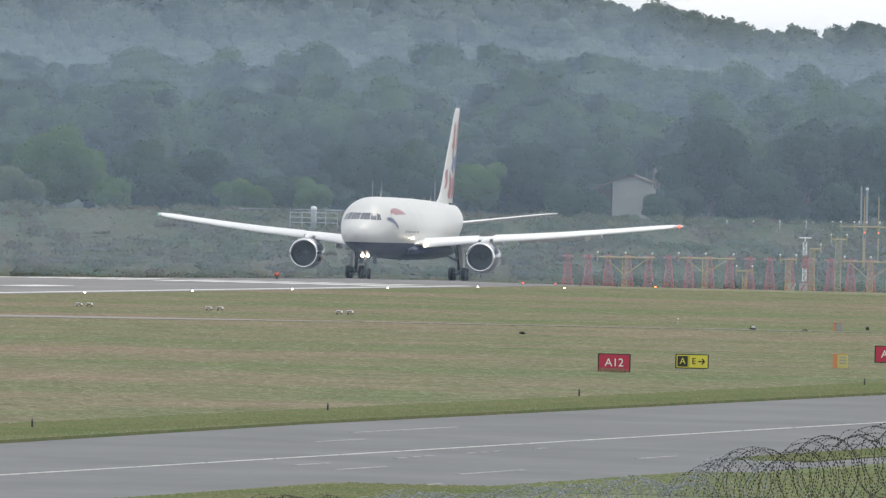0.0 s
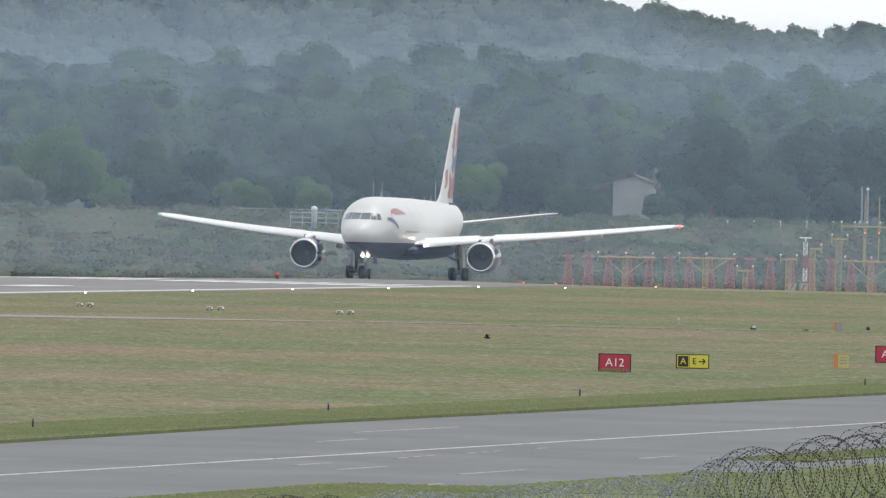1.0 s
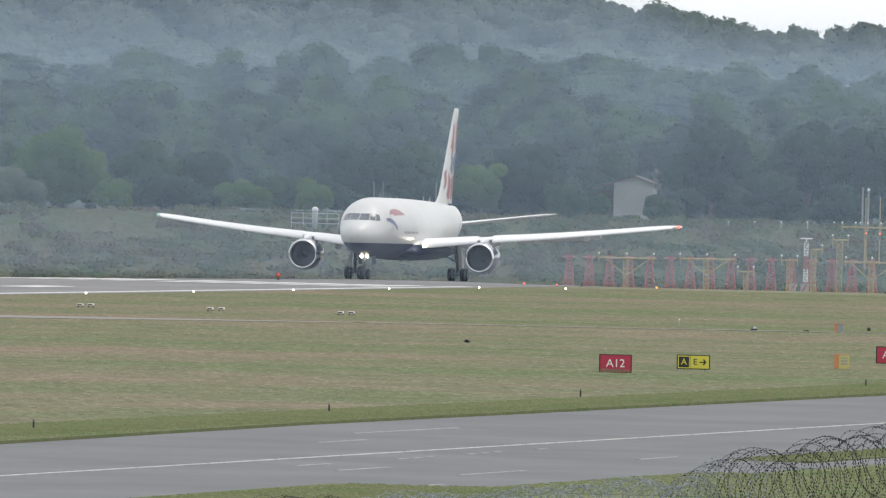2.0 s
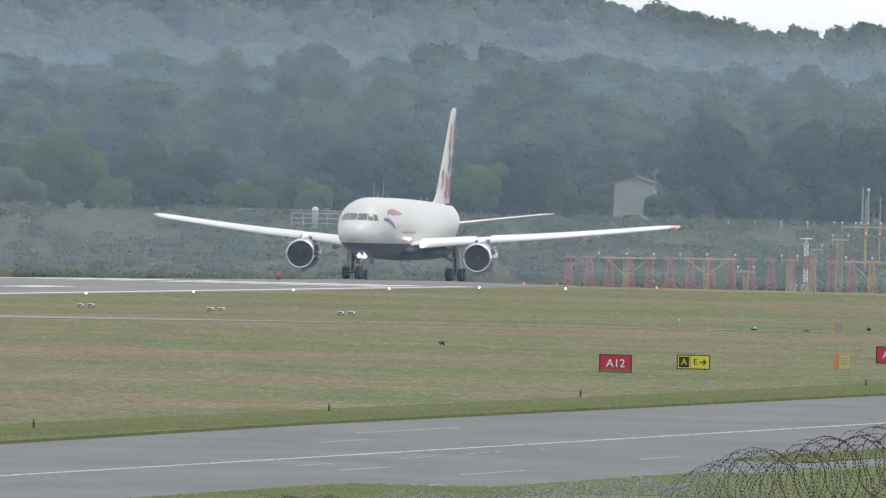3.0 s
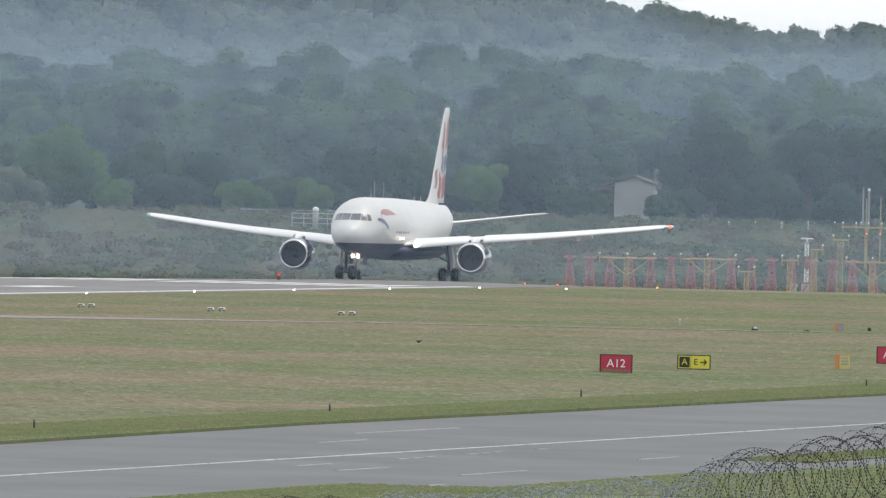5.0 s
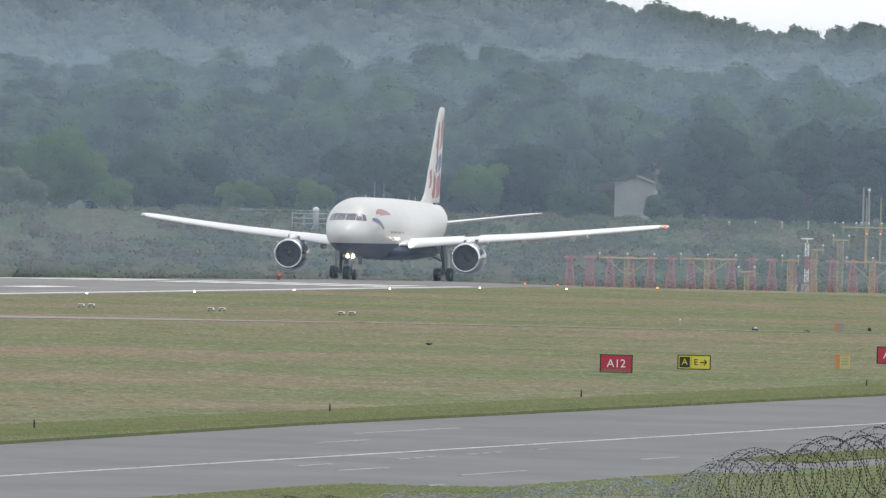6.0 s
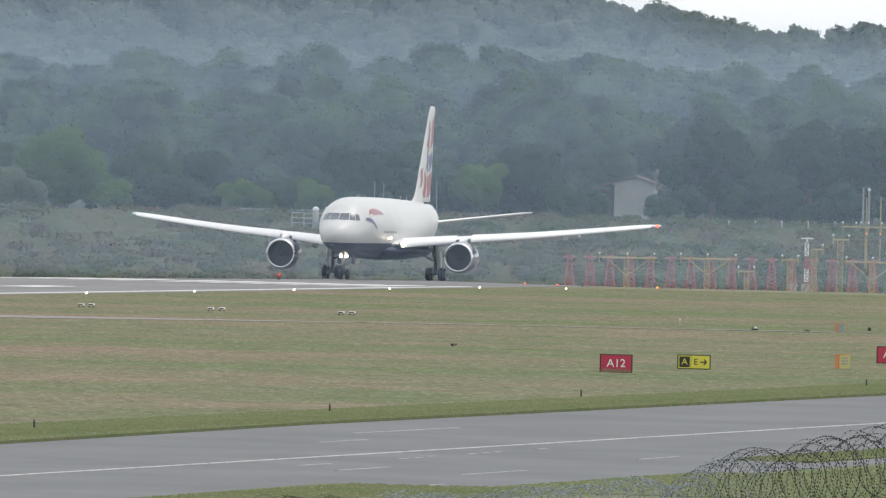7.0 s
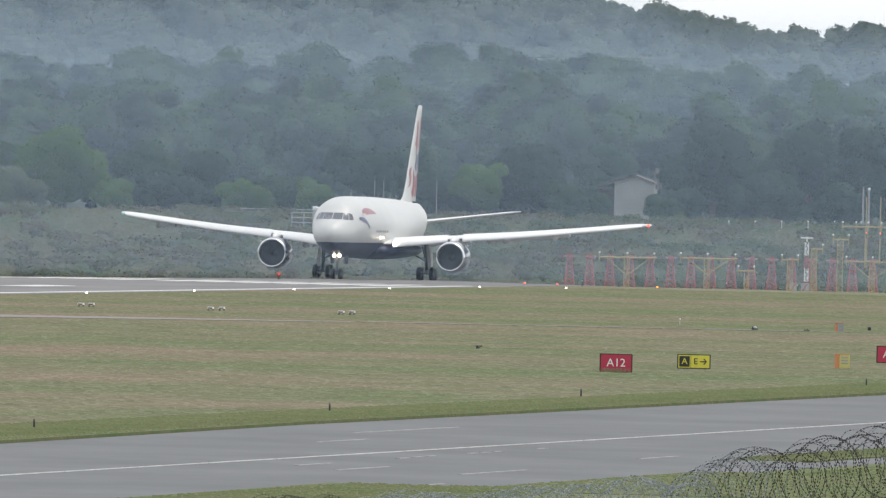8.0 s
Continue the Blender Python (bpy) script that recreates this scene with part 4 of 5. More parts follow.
def scrub():
    """Rough grass, nettles and bramble on the bank."""
    rng = np.random.default_rng(21)
    k = 70000
    x, y = rng.uniform(-75, 75, k), rng.uniform(2556, 2690, k)
    clump = np.array([noise.noise((a * 0.09, b * 0.035, 1.7)) for a, b in zip(x, y)])
    keep = rng.random(k) < 0.86 + clump * 0.3
    x, y, clump = x[keep], y[keep], clump[keep]
    z = np.array([ground_z(a, b) for a, b in zip(x, y)])
    h = 0.10 + 0.22 * rng.random(len(x))
    pts = np.stack([x, y, z + h], axis=1)
    v, f = sprays(rng, pts, np.tile([0, -0.75, 0.8], (len(x), 1)), 0.20, 0.35)
    soft = np.repeat(np.array([0, -0.55, 0.8]) + rng.normal(0, 0.16, (len(x), 3)), 4, axis=0)
    tagged(new("bank_scrub", mesh_from("bank_scrub", v, f, M_SCRUB, soft / np.linalg.norm(soft, axis=1)[:, None])), "rough green and brown scrub covering the bank", "scrub", kind="stuff")
    # brambles and tall weeds in soft clumps, thickest towards the foot
    pieces = []
    for _ in range(820):
        bx, by = rng.uniform(-56, 56), rng.uniform(2558, 2664)
        if noise.noise((bx * 0.05, by * 0.03, 4.2)) + 0.25 - 0.4 * (by - 2558) / 106 < -0.36:
            continue
        pieces.append(((bx, by, ground_z(bx, by) - 0.12), *leafy(rng, rng.uniform(0.8, 2.6), rng.uniform(0.2, 0.62), 8, 330, 0.13, False, 1)))
    tagged(gather("weeds", pieces, M_BRAMBLE), "dark green bramble and weed clumps on the bank", "weeds", kind="stuff")


scrub()


def undergrowth():
    """Shrubs that close the wood's edge down to the ground."""
    rng = np.random.default_rng(77)
    pieces = []
    for _ in range(130):
        bx, by = rng.uniform(-62, 62), rng.uniform(2722, 2800)
        if 13 < bx < 24.5 and by < 2768:
            by += 46
        pieces.append(((bx, by, ground_z(bx, by) - 0.3), *leafy(rng, rng.uniform(1.4, 2.6), rng.uniform(2.2, 5.0), 7, 1300, 0.16)))
    tagged(gather("undergrowth", pieces, M_LEAF_DARK), "dark green shrubs along the wood's edge", "shrubs", kind="stuff")


undergrowth()


def tufts(name, seed, count, s_range, n_range, tall, wide, mat, label, back=2.5, edge=None):
    """Tufts of grass, leaning back. edge: n of the sward's border at s."""
    rng = np.random.default_rng(seed)
    s, n = rng.uniform(*s_range, count), rng.uniform(*n_range, count)
    if edge is not None:
        kept = n < edge(s)
        s, n = s[kept], n[kept]
    x, y = s * S_X + n * S_Y, s * S_Y - n * S_X
    view = np.abs(x) < 0.0185 * y + 2
    x, y = x[view], y[view]
    if len(x) == 0:
        return
    z = np.array([ground_z(a, b) for a, b in zip(x, y)])
    k = len(x)
    h, w, a = tall * rng.uniform(0.35, 1.2, k), wide * rng.uniform(0.4, 1.2, k), rng.uniform(-0.22, 0.22, k)
    dx, dy = np.cos(a) * w, np.sin(a) * w
    lean = rng.uniform(-0.5, 0.5, k) * w
    v = np.stack([np.stack([x - dx, y - dy, z], 1), np.stack([x + dx, y + dy, z], 1),
                  np.stack([x + dx * 0.6 + lean, y + dy + back * h, z + h * 0.9], 1), np.stack([x - dx * 0.7 + lean, y - dy + back * h, z + h], 1)], 1).reshape(-1, 3)
    ob = new(name, mesh_from(name, v, np.arange(4 * k).reshape(k, 4), mat))
    return tagged(ob, label, "grass", kind="stuff")


# ---- runway and taxiway lights ----
def edge_light(s, n, mat, label, r=0.075, tall=0.13):
    x, y = xy(s, n)
    root = thing("runway_light", pose(x, y, ground_z(x, y)), label, "runway light", "runway lights")
    bm = bmesh.new()
    rod(bm, (0, 0, -0.1), (0, 0, tall - r * 0.3), 0.06, 0.05, 10)
    rod(bm, (0, 0, tall - r), (0, 0, tall - r * 0.7), r * 0.8, r * 0.8, 12)
    part("stem", bm, M_METAL, root)
    bm = bmesh.new()
    ball(bm, (0, 0, tall), r, 2, (1, 1, 0.9))
    part("lens", bm, mat, root, "glowing lens")
    return root


for s, n in ((1813, -296.4), (1872, -296.4), (1931, -296.4), (1990.3, -296.4), (2048.5, -296.6), (2107.7, -297.1), (2159.7, -296.5), (2212.4, -296.1), (2228, -290.8)):
    edge_light(s, n, M_LAMP_WHITE, "lit white runway edge light on a short stem")
edge_light(2298, -303.6, M_LAMP_RED, "lit red light beside the runway end", 0.075)
edge_light(2288.6, -299.5, M_LAMP_RED, "lit red light beside the runway end", 0.06)
edge_light(2281, -289.78, M_LAMP_ORANGE, "lit orange light beside the runway end", 0.09)
for k in range(13):
    edge_light(2290 + 6.5 * k, -297.5 + 2.35 * k, M_SIGN_WHITE, "small white lamp at the crest of the field", 0.05, 0.45 + 0.05 * (k % 3))


def indicator_unit(s, n):
    x, y = xy(s, n)
    root = thing("approach_indicator", pose(x, y, ground_z(x, y), 0, 0, -7.7), "white box of the approach slope indicator on short dark legs",
                 "approach indicator", "approach slope indicators")
    bm = bmesh.new()
    box(bm, -0.20, 0.20, -0.32, 0.32, 0.12, 0.28, 0.03)
    part("housing", bm, M_SIGN_WHITE, root, "white lamp housing")
    for a in (-0.15, 0.15):
        for b in (-0.25, 0.25):
            bm = bmesh.new()
            rod(bm, (a, b, -0.05), (a, b, 0.14), 0.025)
            part("leg", bm, M_SIGN_BLACK, root)
    bm = bmesh.new()
    box(bm, -0.16, 0.16, -0.345, -0.32, 0.16, 0.23, 0.01)
    part("lens_slot", bm, M_DARK, root)


for s, n in ((1838, -274.1), (1840.6, -273.75), (1829.5, -263.7), (1832.2, -263.3), (1821.4, -253.4), (1824, -253.0)):
    indicator_unit(s, n)


# ---- signs ----
def sign(x, y, w, h, panels, label, turn=0.0, base=0.12):
    """panels: (share of the width, face, border, letter, text)."""
    root = thing("taxiway_sign", pose(x, y, ground_z(x, y), 0, 0, turn), label, "taxiway sign", "taxiway signs")
    bm = bmesh.new()
    box(bm, -w / 2, w / 2, -0.10, 0.10, base, base + h, 0.02)
    part("case", bm, M_SIGN_BLACK, root, "black sign case")
    x0 = -w / 2 + 0.05
    full = w - 0.10
    for f, face, border, letter, text in panels:
        x1 = x0 + full * f
        bm = bmesh.new()
        box(bm, x0 + 0.01, x1 - 0.01, -0.125, -0.10, base + 0.05, base + h - 0.05, 0.008)
        part("face", bm, border or face, root, "sign panel")
        if border:
            bm = bmesh.new()
            box(bm, x0 + 0.06, x1 - 0.06, -0.135, -0.12, base + 0.10, base + h - 0.10, 0.006)
            part("inner_face", bm, face, root, "inner sign panel")
        cx, cz = (x0 + x1) / 2, base + h / 2
        if text == "E>":
            lettering("letters", "E", h * 0.60, letter, root, pose(cx - full * f * 0.24, -0.14, cz, 90), "black letter E")
            bm = bmesh.new()
            box(bm, cx - 0.02, cx + 0.32, -0.142, -0.13, cz - 0.03, cz + 0.03)
            for q in (1, -1):
                loft(bm, [[(cx + 0.36, -0.142, cz + 0.01), (cx + 0.36, -0.13, cz + 0.01), (cx + 0.33, -0.13, cz - q * 0.04), (cx + 0.33, -0.142, cz - q * 0.04)],
                          [(cx + 0.22, -0.142, cz + q * 0.17), (cx + 0.22, -0.13, cz + q * 0.17), (cx + 0.17, -0.13, cz + q * 0.13), (cx + 0.17, -0.142, cz + q * 0.13)]], cap0=True, cap1=True)
            part("arrow", bm, letter, root, "black arrow")
        elif text:
            lettering("letters", text, h * 0.62, letter, root, pose(cx, -0.145, cz, 90), "sign lettering")
        x0 = x1
    for a in (-w * 0.36, w * 0.36):
        bm = bmesh.new()
        rod(bm, (a, 0, -0.05), (a, 0, base + 0.04), 0.035)
        rod(bm, (a, 0, -0.05), (a, 0, 0.03), 0.09)
        part("leg", bm, M_GALV, root, "metal sign leg")
    return root


sign(9.21, 1407.7, 1.74, 0.98, [(1.0, M_SIGN_RED, None, M_SIGN_WHITE, "A12")], "red taxiway sign with white lettering A12, in a black case", 2.0, 0.02)
sign(13.57, 1432.5, 1.80, 0.78, [(0.40, M_SIGN_BLACK, M_SIGN_YELLOW, M_SIGN_YELLOW, "A"), (0.60, M_SIGN_YELLOW, None, M_SIGN_BLACK, "E>")],
     "black and yellow taxiway sign with A and E arrow", 2.0, 0.10)
sign(25.62, 1514.8, 1.74, 0.98, [(1.0, M_SIGN_RED, None, M_SIGN_WHITE, "A12")], "red taxiway sign cut off beside the yellow box", 2.0, 0.02)


def cabinet(x, y, w, h, d, label, face, body):
    root = thing("field_cabinet", pose(x, y, ground_z(x, y), 0, 0, 21), label, "cabinet")
    bm = bmesh.new()
    box(bm, -w / 2, w / 2, -d / 2, d / 2, 0.0, h, 0.02)
    part("body", bm, body, root)
    bm = bmesh.new()
    box(bm, -w / 2, w / 2, -d / 2 - 0.03, -d / 2, 0.02, h, 0.01)
    part("door", bm, face, root, "cabinet front panel")
    bm = bmesh.new()
    box(bm, -w / 2 - 0.01, w / 2 + 0.01, -d / 2 - 0.04, d / 2 + 0.01, h, h + 0.025, 0.01)
    part("lid", bm, body, root)
    return root


cab = cabinet(22.15, 1471.5, 0.62, 0.78, 0.7, "yellow-fronted orange field box standing in the grass", M_PALE_YELLOW, M_ORANGE)
for k in range(3):
    bm = bmesh.new()
    box(bm, -0.2, 0.2, -0.388, -0.378, 0.24 + 0.16 * k, 0.32 + 0.16 * k)
    part("text_bar", bm, M_CONCRETE, cab, "faint bar of writing")
cabinet(26.53, 1779, 0.42, 0.58, 0.5, "small orange field cabinet with a grey door", M_CONCRETE, M_ORANGE)


def marker_post(x, y):
    root = thing("marker_post", pose(x, y, ground_z(x, y)), "short dark marker post at the taxiway's grass edge", "marker post", "marker posts")
    bm = bmesh.new()
    rod(bm, (0, 0, 0), (0, 0, 0.34), 0.042, 0.038, 12)
    part("post", bm, M_RUST, root)
    bm = bmesh.new()
    rod(bm, (0, 0, 0.30), (0, 0, 0.40), 0.046, 0.036, 12)
    part("cap", bm, M_METAL, root, "grey cap")


for x, y in ((-16.33, 1066.8), (-4.87, 1160.7), (6.63, 1261.3), (21.72, 1358.5)):
    marker_post(x, y)


def ground_fitting(x, y, w, h, label, pale):
    root = thing("ground_fitting", pose(x, y, ground_z(x, y)), label, "light fitting", "fittings in the grass")
    bm = bmesh.new()
    box(bm, -w / 2, w / 2, -0.2, 0.2, 0, h * 0.5, 0.03)
    part("base", bm, M_SIGN_BLACK, root)
    bm = bmesh.new()
    ball(bm, (w * 0.1, 0, h * 0.6), h * 0.45, 2)
    part("head", bm, M_GALV if pale else M_SIGN_BLACK, root)
    bm = bmesh.new()
    rod(bm, (-w * 0.3, 0, h * 0.3), (-w * 0.3, 0, h * 0.9), 0.03)
    part("stub", bm, M_SIGN_BLACK, root)


ground_fitting(20.83, 1776, 0.45, 0.28, "grey and black light fitting low in the grass", True)
ground_fitting(24.4, 1782, 0.42, 0.14, "flat black light fitting low in the grass", False)
ground_fitting(28.95, 1804, 0.26, 0.25, "small black light fitting low in the grass", False)


def field_pole(x, y, h, label, mat, r=0.03, head=True):
    root = thing("pole", pose(x, y, ground_z(x, y)), label, "pole")
    bm = bmesh.new()
    rod(bm, (0, 0, 0), (0, 0, h), r, r * 0.8, 10)
    part("shaft", bm, mat, root)
    if head:
        bm = bmesh.new()
        ball(bm, (0, 0, h), max(0.06, r * 1.3), 2)
        part("head", bm, M_SIGN_WHITE, root, "pale lamp head")


field_pole(16.18, 1816, 0.4, "small pale lamp on a thin stake in the grass", M_GALV)
x, y = -14.33, 2300
root = thing("obstacle_light", pose(x, y, ground_z(x, y)), "red obstacle lamp on a stub beside the runway", "obstacle light")
bm = bmesh.new()
rod(bm, (0, 0, 0), (0, 0, 0.25), 0.1)
part("stub", bm, M_METAL, root)
bm = bmesh.new()
ball(bm, (0, 0, 0.45), 0.22, 3)
part("globe", bm, M_HAZED_RED, root, "dull red globe", True)
bm = bmesh.new()
ball(bm, (0, -0.23, 0.46), 0.03, 2)
part("bulb", bm, M_LAMP_RED, root, "lit red bulb")


# ---- localiser array and approach masts ----
def localiser_antenna(m):
    root = thing("localiser_antenna", m, "red trestle of the localiser array, haze-paled, with a pale top bar", "antenna", "localiser array")
    for a, b in ((-1, -1), (1, -1), (1, 1), (-1, 1)):
        bm = bmesh.new()
        rod(bm, (a * 0.58, b * 0.9, 0), (a * 0.2, b * 0.3, 4.0), 0.075, 0.06, 6)
        part("leg", bm, M_HAZED_RED, root)
    for k in range(10):
        z0, z1 = 0.1 + 0.385 * k, 0.485 + 0.385 * k
        w0, w1 = 0.58 - 0.095 * z0, 0.58 - 0.095 * z1
        for q in (1, -1):
            bm = bmesh.new()
            rod(bm, (-q * w0, -0.9 + 0.15 * z0, z0), (q * w1, -0.9 + 0.15 * z1, z1), 0.045, 0.045, 5)
            part("brace", bm, M_HAZED_RED, root)
    bm = bmesh.new()
    box(bm, -0.62, 0.62, -1.0, 1.0, 4.0, 4.16, 0.03)
    part("aerial", bm, M_RIBBON_PINK, root, "pale pink aerial cover")
    bm = bmesh.new()
    box(bm, -0.22, 0.22, -1.2, -0.9, 3.94, 4.30, 0.03)
    part("junction_box", bm, M_HAZED_RED, root)
    return root


M_RIBBON_PINK = material("pale_pink_cover", (0.46, 0.26, 0.25), 0.6, vary=0.15, scale=1.5)
LOC = None
for k in range(17):
    x, y = 12.1 + 1.96 * k, 2570 + 0.26 * k
    m = pose(x, y, 1.66 + 0.013 * k - 4.16)
    LOC = localiser_antenna(m) if LOC is None else (copy_thing(LOC, m), LOC)[1]


def lattice(bm, x0, z0, z1, half, r=0.03, step=0.42):
    for a, b in ((-1, -1), (1, -1), (1, 1), (-1, 1)):
        rod(bm, (x0 + a * half, b * half, z0), (x0 + a * half, b * half, z1), r * 1.5, None, 6)
    z, q = z0, 1
    while z + step <= z1:
        for b in (-1, 1):
            rod(bm, (x0 - q * half, b * half, z), (x0 + q * half, b * half, z + step), r, None, 4)
            rod(bm, (x0 - half, b * half, z), (x0 + half, b * half, z), r, None, 4)
        z, q = z + step, -q
    return bm


def approach_mast(x, y, top, left, right, lamps, strut=0.0, half=0.24, mat=None):
    z0 = ground_z(x, y)
    h = top - z0
    mat = mat or M_YELLOW
    root = thing("approach_mast", pose(x, y, z0), "yellow lattice mast carrying a crossbar of approach lamps", "light mast", "approach masts")
    part("lattice", lattice(bmesh.new(), 0, 0, h, half), mat, root)
    bm = bmesh.new()
    rod(bm, (left, 0, h), (right, 0, h), 0.075, None, 8)
    part("crossbar", bm, mat, root)
    if strut:
        for q in (left * 0.8, right * 0.8):
            bm = bmesh.new()
            rod(bm, (q, 0, h), (0, 0, h - strut), 0.05, None, 6)
            part("strut", bm, mat, root)
    for a in lamps:
        bm = bmesh.new()
        rod(bm, (a, 0, h - 0.45), (a, 0, h + 0.35), 0.05, None, 6)
        part("lamp_stem", bm, mat, root)
        bm = bmesh.new()
        ball(bm, (a, 0, h + 0.45), 0.105, 2, (1, 1.3, 0.9))
        part("lamp", bm, M_SIGN_WHITE, root, "pale unlit approach lamp")
    return root


approach_mast(17.28, 2520, 1.77, -2.5, 2.8, (-2.6, 0.05, 2.6), 1.7)
approach_mast(24.89, 2520, 1.86, -2.4, 2.8, (-2.5, 0.05, 2.7), 1.5)
approach_mast(27.76, 2440, 1.09, -0.8, 0.7, (-0.75, 0.7), 0, 0.2)
approach_mast(32.25, 2480, 2.07, -0.8, 0.8, (-0.75, 0.75), 0)
approach_mast(35.33, 2540, 2.92, -0.3, 0.85, (0.8,), 0)
approach_mast(38.1, 2560, 3.84, -0.75, 0.85, (-0.7, 0.8), 0, 0.27)
approach_mast(39.91, 2480, 2.04, -2.6, 2.8, (-2.4, 0.05, 2.6), 1.7)
approach_mast(41.2, 2600, 5.0, -2.4, 4.0, (-2.3, -1.0, 0.2, 1.5, 2.8), 0, 0.10)
for x in (41.25, 42.65):
    root = field_pole(x, 2605, 7.0, "yellow pole with a red lamp beneath the far gantry", M_YELLOW, 0.07, False)
for x in (41.2, 42.55):
    rt = thing("obstacle_light", pose(x, 2598, 4.3), "red obstacle lamp on the far gantry", "obstacle light")
    bm = bmesh.new()
    ball(bm, (0, 0, 0.12), 0.075, 2)
    part("globe", bm, M_LAMP_RED, rt)
    bm = bmesh.new()
    rod(bm, (0, 0, -0.4), (0, 0, 0.0), 0.06)
    rod(bm, (0, 0, -0.2), (0.05, 7.0, -0.2), 0.05)
    part("bracket", bm, M_METAL, rt)

x, y, z0 = 34.47, 2530, ground_z(34.47, 2530)
root = thing("monitor_mast", pose(x, y, z0), "white and red lattice monitor mast with a cross aerial", "mast")
h = 3.6 - z0
for k in range(5):
    part("lattice", lattice(bmesh.new(), 0, h * k / 5, h * (k + 1) / 5, 0.17, 0.028, 0.3), M_HAZED_RED if k % 2 else M_SIGN_WHITE, root,
         "red lattice stage" if k % 2 else "white lattice stage")
bm = bmesh.new()
rod(bm, (0, 0, h), (0, 0, h + 0.5), 0.05)
rod(bm, (-0.6, 0, h + 0.4), (0.6, 0, h + 0.4), 0.06)
part("aerial", bm, M_SIGN_WHITE, root, "white cross aerial")
for x in (32.9, 34.0):
    rt = thing("equipment_box", pose(x, 2500, ground_z(x, 2500)), "white equipment box with red stripes in the grass", "equipment box")
    bm = bmesh.new()
    box(bm, -0.40, 0.40, -0.4, 0.4, 0, 2.15, 0.04)
    part("body", bm, M_RENDERED, rt)
    bm = bmesh.new()
    loft(bm, [[(-0.38, -0.412, 1.3), (-0.38, -0.404, 1.3), (-0.24, -0.404, 1.3), (-0.24, -0.412, 1.3)],
              [(0.10, -0.412, 2.1), (0.10, -0.404, 2.1), (0.24, -0.404, 2.1), (0.24, -0.412, 2.1)]], cap0=True, cap1=True)
    part("stripe", bm, M_HAZED_RED, rt)
for k in range(6):
    x = 28.18 + 2.63 * k
    rt = field_pole(x, 2642, 5.15 + 0.05 * k - ground_z(x, 2642), "approach lamp on a short post along the bank top", M_GALV, 0.06)
for x, y, top, r in ((41.78, 2660, 8.9, 0.14), (42.35, 2660, 8.64, 0.16), (-7.29, 2700, 8.3, 0.07), (-6.37, 2700, 8.3, 0.06), (-0.97, 2700, 8.4, 0.08)):
    field_pole(x, y, top - ground_z(x, y), "tall slim grey pole behind the bank", M_CONCRETE, r * 0.8, r > 0.15)


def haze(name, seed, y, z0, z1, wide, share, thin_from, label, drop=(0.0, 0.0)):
    """Rows of fine pale strips standing in for haze, spaced under the camera's pixel pitch, with gaps between them,
    sparser with height.
    """
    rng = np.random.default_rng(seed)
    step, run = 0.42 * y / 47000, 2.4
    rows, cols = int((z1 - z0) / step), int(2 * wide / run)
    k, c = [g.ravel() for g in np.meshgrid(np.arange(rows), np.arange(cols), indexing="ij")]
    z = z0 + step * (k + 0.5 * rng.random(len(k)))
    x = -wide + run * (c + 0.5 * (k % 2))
    # The rows end lower on the right, fitted to the skyline in view.
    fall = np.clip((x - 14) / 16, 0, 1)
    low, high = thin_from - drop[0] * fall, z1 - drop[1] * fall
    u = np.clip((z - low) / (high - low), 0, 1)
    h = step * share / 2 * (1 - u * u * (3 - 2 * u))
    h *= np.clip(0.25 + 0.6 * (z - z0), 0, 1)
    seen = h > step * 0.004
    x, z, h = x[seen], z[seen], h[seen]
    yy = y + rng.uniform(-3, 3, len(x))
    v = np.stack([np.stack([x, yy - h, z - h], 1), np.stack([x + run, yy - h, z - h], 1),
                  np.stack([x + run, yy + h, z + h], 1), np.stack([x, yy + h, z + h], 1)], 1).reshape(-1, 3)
    ob = new(name, mesh_from(name, v, np.arange(len(v)).reshape(-1, 4), M_HAZE_STRIP))
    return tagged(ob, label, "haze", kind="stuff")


haze("haze", 51, 2415, -0.5, 26, 60, 0.12, 16, "rows of fine pale blue strips standing in for haze behind the runway")
haze("haze", 54, 2310, -0.4, 26, 52, 0.11, 16, "rows of fine pale blue strips standing in for haze before the runway")
haze("haze", 55, 2546, -2.4, 7.5, 60, 0.05, 2.5, "rows of fine pale blue strips standing in for haze low before the bank")
haze("haze", 52, 2782, 4.2, 30, 66, 0.07, 16, "rows of fine pale blue strips standing in for haze behind the wood's first trees")
haze("haze", 56, 3030, 9, 36, 70, 0.13, 26, "rows of fine pale blue strips standing in for haze among the wood's farther trees", (5, 8))
haze("haze", 53, 3310, 9, 44, 80, 0.20, 30, "rows of fine pale blue strips standing in for haze before the wooded hill, cut lower on the right", (8, 10))


